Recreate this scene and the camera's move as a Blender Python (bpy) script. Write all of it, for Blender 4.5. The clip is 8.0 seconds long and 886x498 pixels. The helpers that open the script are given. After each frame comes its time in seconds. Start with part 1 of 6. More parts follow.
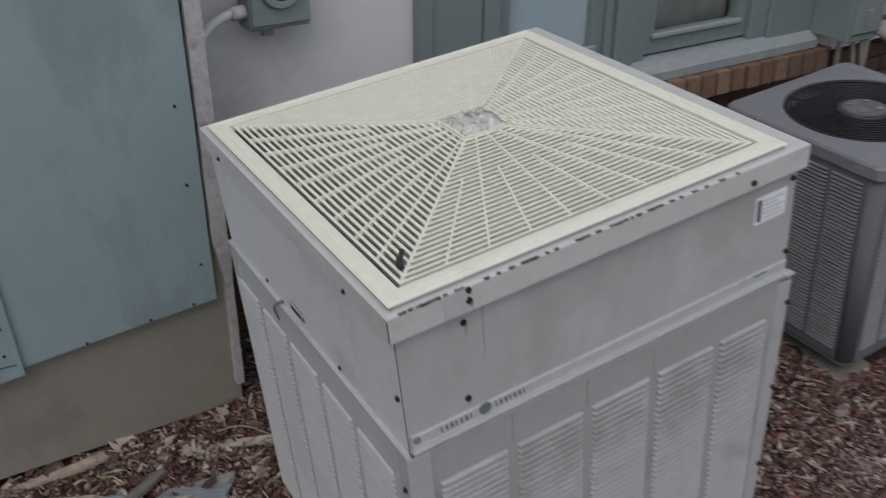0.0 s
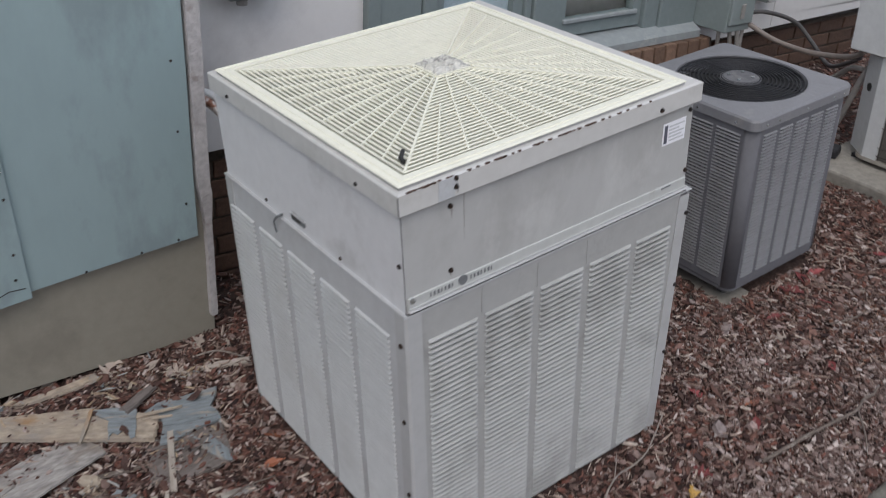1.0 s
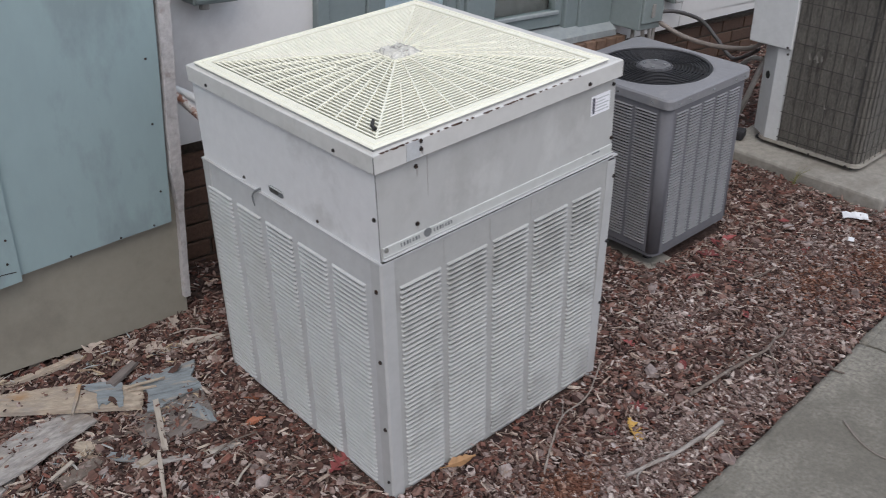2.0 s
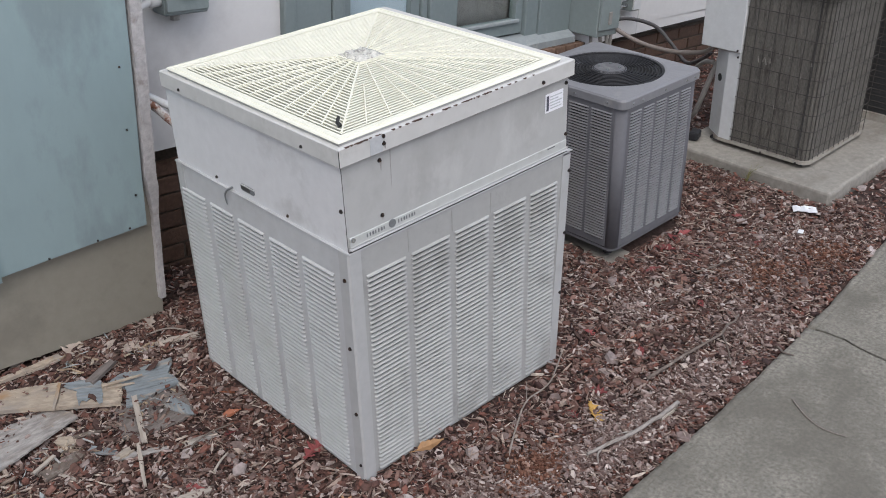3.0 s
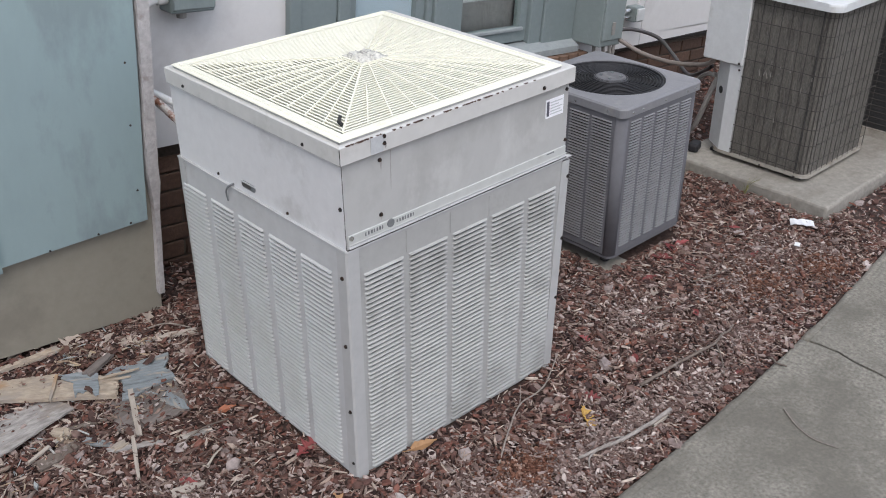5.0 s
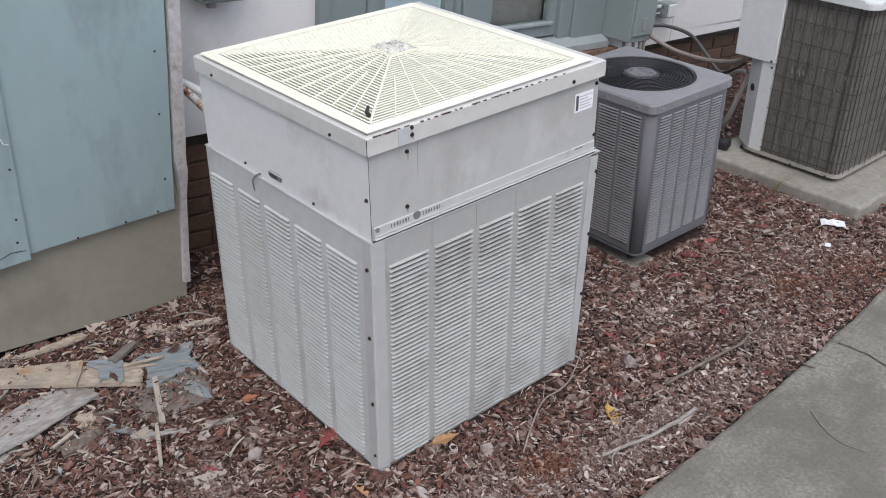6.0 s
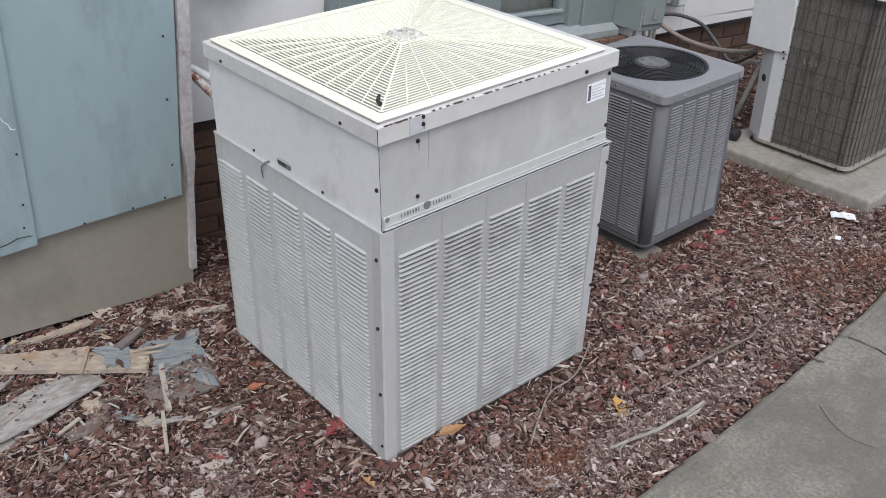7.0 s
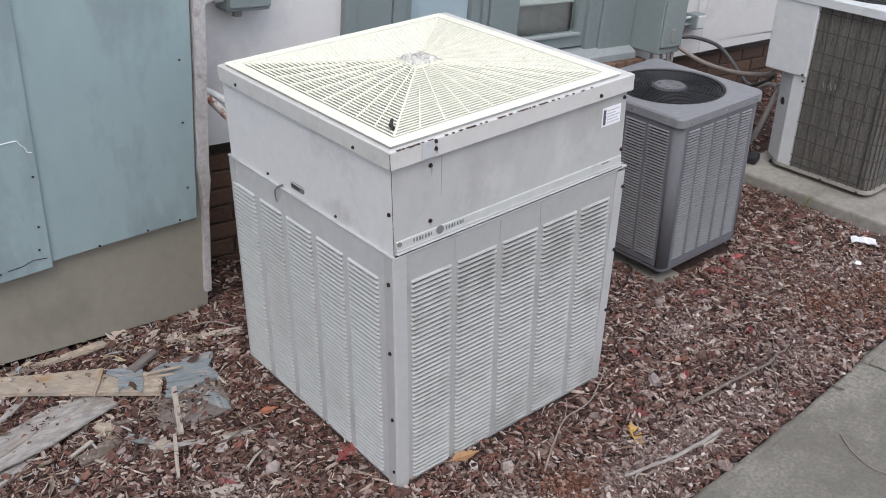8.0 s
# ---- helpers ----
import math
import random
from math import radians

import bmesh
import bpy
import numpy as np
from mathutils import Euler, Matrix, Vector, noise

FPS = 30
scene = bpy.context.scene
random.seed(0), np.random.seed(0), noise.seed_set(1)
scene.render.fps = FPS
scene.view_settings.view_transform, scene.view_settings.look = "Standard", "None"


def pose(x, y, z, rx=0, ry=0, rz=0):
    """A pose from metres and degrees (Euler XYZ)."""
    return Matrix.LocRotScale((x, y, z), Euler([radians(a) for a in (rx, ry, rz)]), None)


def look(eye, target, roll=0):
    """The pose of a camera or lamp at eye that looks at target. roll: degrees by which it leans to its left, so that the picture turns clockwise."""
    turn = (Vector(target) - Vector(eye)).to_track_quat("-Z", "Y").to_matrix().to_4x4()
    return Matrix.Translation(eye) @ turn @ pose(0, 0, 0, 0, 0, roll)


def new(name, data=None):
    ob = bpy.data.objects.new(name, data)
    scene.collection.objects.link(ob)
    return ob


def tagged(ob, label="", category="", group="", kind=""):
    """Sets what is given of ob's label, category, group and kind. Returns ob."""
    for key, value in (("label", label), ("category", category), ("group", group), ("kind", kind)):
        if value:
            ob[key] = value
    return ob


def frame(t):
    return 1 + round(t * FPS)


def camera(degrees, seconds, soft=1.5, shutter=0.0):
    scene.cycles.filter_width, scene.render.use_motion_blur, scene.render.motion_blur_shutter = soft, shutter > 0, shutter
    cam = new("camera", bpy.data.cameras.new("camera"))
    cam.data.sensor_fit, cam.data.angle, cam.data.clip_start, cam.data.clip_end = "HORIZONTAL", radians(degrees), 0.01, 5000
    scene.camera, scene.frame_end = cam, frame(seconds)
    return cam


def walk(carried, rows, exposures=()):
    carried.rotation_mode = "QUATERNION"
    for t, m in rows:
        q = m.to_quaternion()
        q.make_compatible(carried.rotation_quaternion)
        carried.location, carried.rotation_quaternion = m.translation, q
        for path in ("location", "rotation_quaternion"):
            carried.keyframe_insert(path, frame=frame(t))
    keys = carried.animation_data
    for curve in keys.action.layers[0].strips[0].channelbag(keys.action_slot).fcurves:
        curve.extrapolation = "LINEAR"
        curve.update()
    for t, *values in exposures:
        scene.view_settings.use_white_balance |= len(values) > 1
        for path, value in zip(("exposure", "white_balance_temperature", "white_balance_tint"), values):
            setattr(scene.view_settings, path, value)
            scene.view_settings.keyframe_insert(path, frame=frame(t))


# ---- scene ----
cam = camera(50.0, 8.0, 0.95, 0.5)
# the yard climbs gently along the house; the house itself stands plumb
YARD = Matrix.Rotation(radians(-5.2), 4, "Y")
PATH = [
    (0, (-0.41, -0.922, 1.664), (0.394, 0.573, 0.606), -4.8),
    (0.5, (-0.559, -1.097, 1.674), (0.385, 0.336, 0.646), -1.7),
    (1, (-0.785, -1.198, 1.705), (0.221, 0.181, 0.662), -1.2),
    (1.5, (-0.993, -1.234, 1.719), (0.097, 0.077, 0.672), -0.9),
    (2, (-1.041, -1.388, 1.734), (0.098, -0.091, 0.724), -1.0),
    (2.2, (-1.051, -1.434, 1.737), (0.095, -0.136, 0.737), -1.2),
    (3.3, (-1.124, -1.512, 1.742), (0.076, -0.244, 0.768), -1.4),
    (3.5, (-1.117, -1.518, 1.736), (0.078, -0.242, 0.765), -1.8),
    (4, (-1.112, -1.525, 1.739), (0.088, -0.253, 0.769), 0.9),
    (4.5, (-1.107, -1.533, 1.735), (0.089, -0.26, 0.761), -0.4),
    (4.7, (-1.12, -1.532, 1.738), (0.082, -0.261, 0.768), 0.0),
    (5.8, (-1.135, -1.517, 1.727), (0.031, -0.213, 0.758), 0.4),
    (6, (-1.125, -1.52, 1.725), (0.03, -0.211, 0.75), 0.4),
    (6.5, (-1.124, -1.509, 1.724), (0.021, -0.208, 0.726), 0.6),
    (7, (-1.123, -1.494, 1.725), (0.018, -0.191, 0.724), 0.9),
    (7.5, (-1.114, -1.488, 1.731), (0.017, -0.168, 0.744), 0.2),
    (8, (-1.1, -1.49, 1.727), (0.023, -0.145, 0.763), 0.5),
]
EXPOSURE = [(0, -0.36), (0.5, -0.12), (1, 0.12), (1.5, 0.22), (2, 0.30), (3.5, 0.52), (4.5, 0.56), (6, 0.58), (8, 0.62)]
walk(cam, [(t, YARD @ look(eye, target, roll)) for t, eye, target, roll in PATH], EXPOSURE)


# ---- daylight: a bright overcast sky ----
world = bpy.data.worlds.new("overcast_sky")
scene.world = world
world.use_nodes = True
wn = world.node_tree.nodes
wl = world.node_tree.links
sky = wn.new("ShaderNodeTexSky")
sky.sky_type = "NISHITA"
sky.sun_disc = False
sky.sun_elevation = radians(48)
sky.sun_rotation = radians(222)
sky.dust_density = 4.0
sky.air_density = 1.0
veil = wn.new("ShaderNodeMix")
veil.data_type = "RGBA"
veil.inputs[0].default_value = 0.72
veil.inputs[7].default_value = (5.1, 5.5, 6.3, 1)
wl.new(sky.outputs[0], veil.inputs[6])
wl.new(veil.outputs[2], wn["Background"].inputs["Color"])
wn["Background"].inputs["Strength"].default_value = 0.15

sun_data = bpy.data.lights.new("sun", "SUN")
sun_data.energy = 0.75
sun_data.angle = radians(40)
sun_data.color = (1.0, 0.97, 0.93)
sun = new("sun", sun_data)
sun.matrix_world = look((-4.2, -4.6, 9), (0, 0, 0))


# ---- materials ----
def link(tree, a, b):
    tree.links.new(a, b)


def surface(name, base, rough=0.6, metal=0.0, grain=(60, 0.08), stain=None, second=None, bump=(200, 0.1), spec=0.5, per_piece=0.0, stretch=(1, 1, 1), whole=False):
    """A painted, stony or wooden surface. grain: scale and depth of the fine mottling. stain, second: (colour, amount, scale, threshold)
    patches with ragged edges. bump: scale and strength. per_piece: how far separate pieces differ in tone.
    whole: the mottling runs on from one piece to the next."""
    m = bpy.data.materials.new(name)
    m.use_nodes = True
    t = m.node_tree
    n = t.nodes
    b = n["Principled BSDF"]
    b.inputs["Roughness"].default_value = rough
    b.inputs["Metallic"].default_value = metal
    b.inputs["Specular IOR Level"].default_value = spec
    co = n.new("ShaderNodeTexCoord")
    mp = n.new("ShaderNodeMapping")
    mp.inputs["Scale"].default_value = stretch
    if whole:
        geo = n.new("ShaderNodeNewGeometry")
        link(t, geo.outputs["Position"], mp.inputs["Vector"])
    else:
        link(t, co.outputs["Object"], mp.inputs["Vector"])
    info = n.new("ShaderNodeObjectInfo")
    off = n.new("ShaderNodeVectorMath")
    off.operation = "MULTIPLY_ADD"
    link(t, info.outputs["Random"], off.inputs[0])
    off.inputs[1].default_value = (0, 0, 0) if whole else (17, 23, 31)
    link(t, mp.outputs["Vector"], off.inputs[2])
    vec = off.outputs["Vector"]

    def noise_at(scale, detail=6, rough_=0.6):
        x = n.new("ShaderNodeTexNoise")
        x.inputs["Scale"].default_value = scale
        x.inputs["Detail"].default_value = detail
        x.inputs["Roughness"].default_value = rough_
        link(t, vec, x.inputs["Vector"])
        return x.outputs["Fac"]

    def ramp(src, lo, hi):
        r = n.new("ShaderNodeMapRange")
        r.inputs["From Min"].default_value = lo
        r.inputs["From Max"].default_value = hi
        link(t, src, r.inputs["Value"])
        return r.outputs["Result"]

    def mixed(fac, a, c, amount=1.0):
        x = n.new("ShaderNodeMix")
        x.data_type = "RGBA"
        if amount != 1.0:
            k = n.new("ShaderNodeMath")
            k.operation = "MULTIPLY"
            link(t, fac, k.inputs[0])
            k.inputs[1].default_value = amount
            fac = k.outputs[0]
        link(t, fac, x.inputs[0])
        for v, s in ((a, x.inputs[6]), (c, x.inputs[7])):
            if isinstance(v, tuple):
                s.default_value = (*v, 1)
            else:
                link(t, v, s)
        return x.outputs[2]

    g = grain[1]
    dark = tuple(max(0, c * (1 - g * 1.6)) for c in base)
    light = tuple(min(1, c * (1 + g)) for c in base)
    col = mixed(ramp(noise_at(grain[0]), 0.3, 0.7), dark, light)
    broad = ramp(noise_at(grain[0] / 14, 3), 0.3, 0.7)
    col = mixed(broad, col, tuple(c * (1 - g) for c in base), 0.5)
    for layer in (stain, second):
        if layer:
            c, amount, scale, edge = layer
            col = mixed(ramp(noise_at(scale, 8, 0.65), edge, edge + 0.12), col, c, amount)
    if per_piece:
        hs = n.new("ShaderNodeHueSaturation")
        k = ramp(info.outputs["Random"], 0, 1)
        r = n.new("ShaderNodeMapRange")
        r.inputs["To Min"].default_value = 1 - per_piece
        r.inputs["To Max"].default_value = 1 + per_piece
        link(t, k, r.inputs["Value"])
        link(t, r.outputs["Result"], hs.inputs["Value"])
        link(t, col, hs.inputs["Color"])
        col = hs.outputs["Color"]
    link(t, col, b.inputs["Base Color"])
    rr = n.new("ShaderNodeMapRange")
    rr.inputs["To Min"].default_value = max(0.03, rough - 0.12)
    rr.inputs["To Max"].default_value = min(1, rough + 0.12)
    link(t, noise_at(grain[0] / 5, 4), rr.inputs["Value"])
    link(t, rr.outputs["Result"], b.inputs["Roughness"])
    if bump:
        bp = n.new("ShaderNodeBump")
        bp.inputs["Strength"].default_value = bump[1]
        bp.inputs["Distance"].default_value = 0.004
        link(t, noise_at(bump[0], 5), bp.inputs["Height"])
        link(t, bp.outputs["Normal"], b.inputs["Normal"])
    return m


def scattered(name, stops, rough=0.85, grain=90):
    """For loose pieces joined in one mesh: each island takes its own colour from the stops (position, colour)."""
    m = bpy.data.materials.new(name)
    m.use_nodes = True
    t = m.node_tree
    n = t.nodes
    b = n["Principled BSDF"]
    b.inputs["Roughness"].default_value = rough
    b.inputs["Specular IOR Level"].default_value = 0.25
    geo = n.new("ShaderNodeNewGeometry")
    r = n.new("ShaderNodeValToRGB")
    r.color_ramp.interpolation = "LINEAR"
    while len(r.color_ramp.elements) < len(stops):
        r.color_ramp.elements.new(0.5)
    for e, (p, c) in zip(r.color_ramp.elements, stops):
        e.position = p
        e.color = (*c, 1)
    link(t, geo.outputs["Random Per Island"], r.inputs["Fac"])
    co = n.new("ShaderNodeTexCoord")
    x = n.new("ShaderNodeTexNoise")
    x.inputs["Scale"].default_value = grain
    x.inputs["Detail"].default_value = 5
    link(t, co.outputs["Object"], x.inputs["Vector"])
    k = n.new("ShaderNodeMapRange")
    k.inputs["From Min"].default_value = 0.3
    k.inputs["From Max"].default_value = 0.7
    k.inputs["To Min"].default_value = 0.65
    k.inputs["To Max"].default_value = 1.25
    link(t, x.outputs["Fac"], k.inputs["Value"])
    hs = n.new("ShaderNodeHueSaturation")
    link(t, r.outputs["Color"], hs.inputs["Color"])
    link(t, k.outputs["Result"], hs.inputs["Value"])
    link(t, hs.outputs["Color"], b.inputs["Base Color"])
    bp = n.new("ShaderNodeBump")
    bp.inputs["Strength"].default_value = 0.4
    bp.inputs["Distance"].default_value = 0.003
    link(t, x.outputs["Fac"], bp.inputs["Height"])
    link(t, bp.outputs["Normal"], b.inputs["Normal"])
    return m


def glass_pane(name):
    m = bpy.data.materials.new(name)
    m.use_nodes = True
    b = m.node_tree.nodes["Principled BSDF"]
    b.inputs["Base Color"].default_value = (0.9, 0.95, 0.95, 1)
    b.inputs["Roughness"].default_value = 0.03
    b.inputs["Transmission Weight"].default_value = 1.0
    b.inputs["IOR"].default_value = 1.45
    return m


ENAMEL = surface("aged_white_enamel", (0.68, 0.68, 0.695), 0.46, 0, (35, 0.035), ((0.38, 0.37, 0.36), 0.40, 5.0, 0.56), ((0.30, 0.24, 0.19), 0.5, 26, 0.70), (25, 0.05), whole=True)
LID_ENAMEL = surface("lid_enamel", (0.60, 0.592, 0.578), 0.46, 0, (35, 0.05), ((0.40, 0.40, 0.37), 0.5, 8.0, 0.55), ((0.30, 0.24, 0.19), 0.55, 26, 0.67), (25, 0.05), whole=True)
RUN_STAIN = surface("rain_run_stain", (0.36, 0.345, 0.33), 0.55, 0, (60, 0.1), ((0.44, 0.43, 0.42), 0.8, 30, 0.5), None, None)
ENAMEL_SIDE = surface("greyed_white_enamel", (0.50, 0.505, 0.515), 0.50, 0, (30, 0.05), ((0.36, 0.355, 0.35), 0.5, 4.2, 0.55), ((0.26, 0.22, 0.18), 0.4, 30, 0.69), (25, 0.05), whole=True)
ENAMEL_POST = surface("worn_post_enamel", (0.445, 0.447, 0.45), 0.5, 0, (30, 0.05), ((0.33, 0.325, 0.315), 0.55, 4.2, 0.55), ((0.24, 0.20, 0.17), 0.4, 20, 0.67), (25, 0.05), whole=True)
# front housing: base darkened for shade, pale second layer paints the sheen
ENAMEL_STREAKED_SHEEN = surface("streaked_sheen_enamel", (0.46, 0.46, 0.455), 0.42, 0, (14, 0.04), ((0.36, 0.355, 0.345), 0.6, 3.0, 0.50), ((0.60, 0.60, 0.59), 0.5, 3.6, 0.57), (20, 0.03), stretch=(1.3, 1, 0.9), whole=True)
# grime over darker copies of the enamel: the front's shade is in the base
ENAMEL_SHADED_DIRTY = surface("shaded_dirty_enamel", (0.385, 0.385, 0.38), 0.5, 0, (30, 0.05), ((0.25, 0.245, 0.235), 0.75, 6.0, 0.54), ((0.22, 0.19, 0.16), 0.4, 18, 0.66), (25, 0.05), whole=True)
LOUVRE_SHADED_DIRTY = surface("shaded_grimy_louvre_enamel", (0.415, 0.417, 0.41), 0.5, 0, (30, 0.05), ((0.25, 0.247, 0.235), 0.6, 4.5, 0.51), ((0.22, 0.20, 0.18), 0.4, 16, 0.64), (60, 0.03), per_piece=0.03, whole=True)
BADGE_GREY = surface("badge_grey", (0.20, 0.21, 0.22), 0.5, 0.2, (80, 0.1), None, None, None)
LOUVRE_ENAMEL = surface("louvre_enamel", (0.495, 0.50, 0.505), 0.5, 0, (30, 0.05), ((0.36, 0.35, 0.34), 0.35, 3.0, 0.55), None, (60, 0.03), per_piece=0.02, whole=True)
CREAM = surface("cream_plastic", (0.86, 0.845, 0.725), 0.5, 0, (40, 0.04), ((0.60, 0.56, 0.43), 0.30, 9.0, 0.6), None, (80, 0.04), whole=True)
SILVER_STRIP = surface("silver_trim", (0.60, 0.61, 0.60), 0.36, 0.2, (40, 0.05), ((0.35, 0.33, 0.30), 0.4, 14, 0.6), None, None)
TARNISH = surface("tarnished_foil", (0.74, 0.72, 0.66), 0.38, 0.1, (120, 0.2), ((0.17, 0.155, 0.14), 0.8, 36, 0.48), None, (70, 0.9))
SCREW = surface("dark_screw", (0.05, 0.045, 0.045), 0.45, 0.7, (120, 0.2), ((0.12, 0.06, 0.03), 0.6, 80, 0.5), None, None)
RUST = surface("rust_chip", (0.10, 0.06, 0.045), 0.9, 0, (120, 0.3), None, None, (200, 0.4))
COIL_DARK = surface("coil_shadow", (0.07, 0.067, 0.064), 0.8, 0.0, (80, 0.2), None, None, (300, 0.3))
DECK_GREY = surface("dusty_fan_deck", (0.30, 0.285, 0.26), 0.7, 0, (40, 0.2), ((0.16, 0.14, 0.12), 0.6, 12, 0.54), None, (80, 0.3))
PAN_DIRTY = surface("dirty_base_pan", (0.36, 0.335, 0.30), 0.6, 0, (40, 0.1), ((0.22, 0.19, 0.16), 0.7, 9, 0.50), ((0.20, 0.10, 0.05), 0.6, 24, 0.64), (80, 0.2))
# near-black that puts the shade of hollows and gaps into the colour
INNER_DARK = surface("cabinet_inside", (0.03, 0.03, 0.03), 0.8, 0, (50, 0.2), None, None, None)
PAPER = surface("label_paper", (0.88, 0.88, 0.92), 0.6, 0, (60, 0.03), ((0.5, 0.47, 0.42), 0.4, 30, 0.62), None, None)
INK = surface("label_ink", (0.10, 0.10, 0.13), 0.7, 0, (80, 0.1), None, None, None)
TAPE = surface("grey_tape", (0.565, 0.58, 0.60), 0.4, 0.1, (60, 0.08), None, None, (60, 0.3))
GREY_STEEL = surface("grey_powder_coat", (0.140, 0.139, 0.153), 0.75, 0, (60, 0.06), ((0.20, 0.19, 0.18), 0.35, 8, 0.58), None, (300, 0.08), spec=0.3)
# paler copy of the powder coat: the light on the louvre lips as colour
GREY_LIT_LOUVRE = surface("lit_grey_louvre_coat", (0.245, 0.245, 0.26), 0.6, 0, (60, 0.06), ((0.32, 0.31, 0.30), 0.3, 8, 0.6), None, (300, 0.06), per_piece=0.05)
GREY_TOP = surface("grey_top_cover", (0.215, 0.215, 0.23), 0.45, 0, (60, 0.05), ((0.34, 0.33, 0.31), 0.4, 9, 0.58), None, (300, 0.08))
GUARD_BLACK = surface("black_fan_guard", (0.016, 0.016, 0.020), 0.65, 0, (60, 0.15), None, None, None)
HUB_GREY = surface("dusty_hub", (0.13, 0.13, 0.14), 0.6, 0, (60, 0.2), ((0.3, 0.29, 0.27), 0.4, 20, 0.55), None, None)
PUMP_WHITE = surface("weathered_white_cabinet", (0.63, 0.645, 0.655), 0.5, 0, (40, 0.05), ((0.38, 0.34, 0.29), 0.45, 8, 0.58), ((0.25, 0.12, 0.06), 0.6, 30, 0.70), (60, 0.05))
FIN_BROWN = surface("dusty_coil_fins", (0.192, 0.180, 0.162), 0.75, 0.2, (70, 0.35), ((0.24, 0.225, 0.195), 0.6, 7, 0.56), ((0.06, 0.053, 0.047), 0.7, 9, 0.54), (260, 0.6), stretch=(6, 6, 1))
FIN_DARK = surface("dark_coil_fins", (0.055, 0.055, 0.058), 0.7, 0.2, (70, 0.25), ((0.12, 0.11, 0.10), 0.4, 9, 0.56), None, (260, 0.5), stretch=(1, 1, 5))
WIRE = surface("coated_wire", (0.062, 0.057, 0.052), 0.6, 0, (80, 0.2), ((0.22, 0.20, 0.18), 0.5, 25, 0.66), None, None)
WORN_WIRE = surface("worn_wire_coat", (0.27, 0.255, 0.235), 0.7, 0, (80, 0.2), ((0.14, 0.13, 0.12), 0.7, 60, 0.5), None, None)
CONCRETE = surface("pad_concrete", (0.32, 0.30, 0.268), 0.88, 0, (45, 0.16), ((0.19, 0.172, 0.15), 0.65, 4, 0.50), ((0.11, 0.10, 0.085), 0.5, 22, 0.62), (160, 0.5))
PAVING = surface("walk_concrete", (0.250, 0.233, 0.199), 0.92, 0, (95, 0.32), ((0.125, 0.115, 0.096), 0.72, 2.7, 0.47), ((0.060, 0.054, 0.045), 0.75, 34, 0.655), (140, 1.0), whole=True)
SOIL = surface("dark_bark_soil", (0.062, 0.036, 0.030), 0.95, 0, (70, 0.4), ((0.09, 0.062, 0.052), 0.7, 30, 0.5), ((0.11, 0.055, 0.038), 0.5, 2.5, 0.56), (120, 0.9))
SIDING = surface("white_wall_board", (0.68, 0.67, 0.67), 0.75, 0, (30, 0.03), ((0.36, 0.34, 0.34), 0.3, 2.4, 0.55), None, (90, 0.06))
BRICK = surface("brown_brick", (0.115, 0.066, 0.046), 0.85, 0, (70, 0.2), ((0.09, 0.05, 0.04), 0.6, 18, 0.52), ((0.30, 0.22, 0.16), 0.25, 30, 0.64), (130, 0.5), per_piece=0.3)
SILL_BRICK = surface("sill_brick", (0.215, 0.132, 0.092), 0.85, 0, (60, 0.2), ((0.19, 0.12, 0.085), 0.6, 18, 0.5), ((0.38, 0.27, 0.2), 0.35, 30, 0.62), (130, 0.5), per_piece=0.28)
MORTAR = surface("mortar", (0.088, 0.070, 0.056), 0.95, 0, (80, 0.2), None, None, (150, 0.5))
TRIM = surface("grey_green_trim", (0.20, 0.24, 0.245), 0.55, 0, (50, 0.05), ((0.29, 0.32, 0.32), 0.35, 10, 0.6), None, (120, 0.1))
TRIM_SILL = surface("worn_sill_paint", (0.30, 0.33, 0.34), 0.6, 0, (40, 0.08), ((0.42, 0.42, 0.41), 0.5, 10, 0.55), None, (100, 0.2))
BLIND = surface("pale_blue_shade", (0.52, 0.60, 0.68), 0.35, 0, (20, 0.03), None, None, None)
BLIND_WHITE = surface("white_blind", (0.66, 0.67, 0.67), 0.6, 0, (30, 0.03), None, None, None)
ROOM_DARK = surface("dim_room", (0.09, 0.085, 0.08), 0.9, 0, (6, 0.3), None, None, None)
CURTAIN = surface("reflection_pale_curtain", (0.50, 0.47, 0.45), 0.9, 0, (25, 0.1), None, None, (30, 0.4), stretch=(6, 1, 1))
GLASS = glass_pane("window_glass")
SHEET_BLUE = surface("blue_grey_sheet", (0.275, 0.36, 0.375), 0.45, 0, (14, 0.035), ((0.19, 0.235, 0.25), 0.55, 3.2, 0.50), ((0.15, 0.18, 0.19), 0.35, 7, 0.62), (12, 0.05), stretch=(1.6, 1, 0.7))
SKIRT = surface("olive_beige_skirt", (0.255, 0.238, 0.200), 0.7, 0, (40, 0.05), ((0.17, 0.155, 0.13), 0.5, 3, 0.52), None, (110, 0.12))
PEELING = surface("peeling_white_paint", (0.46, 0.44, 0.44), 0.8, 0, (60, 0.15), ((0.26, 0.22, 0.20), 0.7, 18, 0.56), ((0.12, 0.09, 0.075), 0.6, 40, 0.68), (90, 0.9))
METER_GREY = surface("meter_grey_paint", (0.235, 0.275, 0.275), 0.45, 0, (50, 0.05), ((0.33, 0.36, 0.36), 0.4, 14, 0.6), None, (150, 0.08))
CONDUIT = surface("grey_conduit", (0.30, 0.285, 0.27), 0.5, 0, (60, 0.1), ((0.2, 0.17, 0.15), 0.4, 20, 0.58), None, (150, 0.2))
HOSE = surface("taupe_hose", (0.23, 0.195, 0.175), 0.55, 0, (60, 0.1), None, None, (150, 0.2))
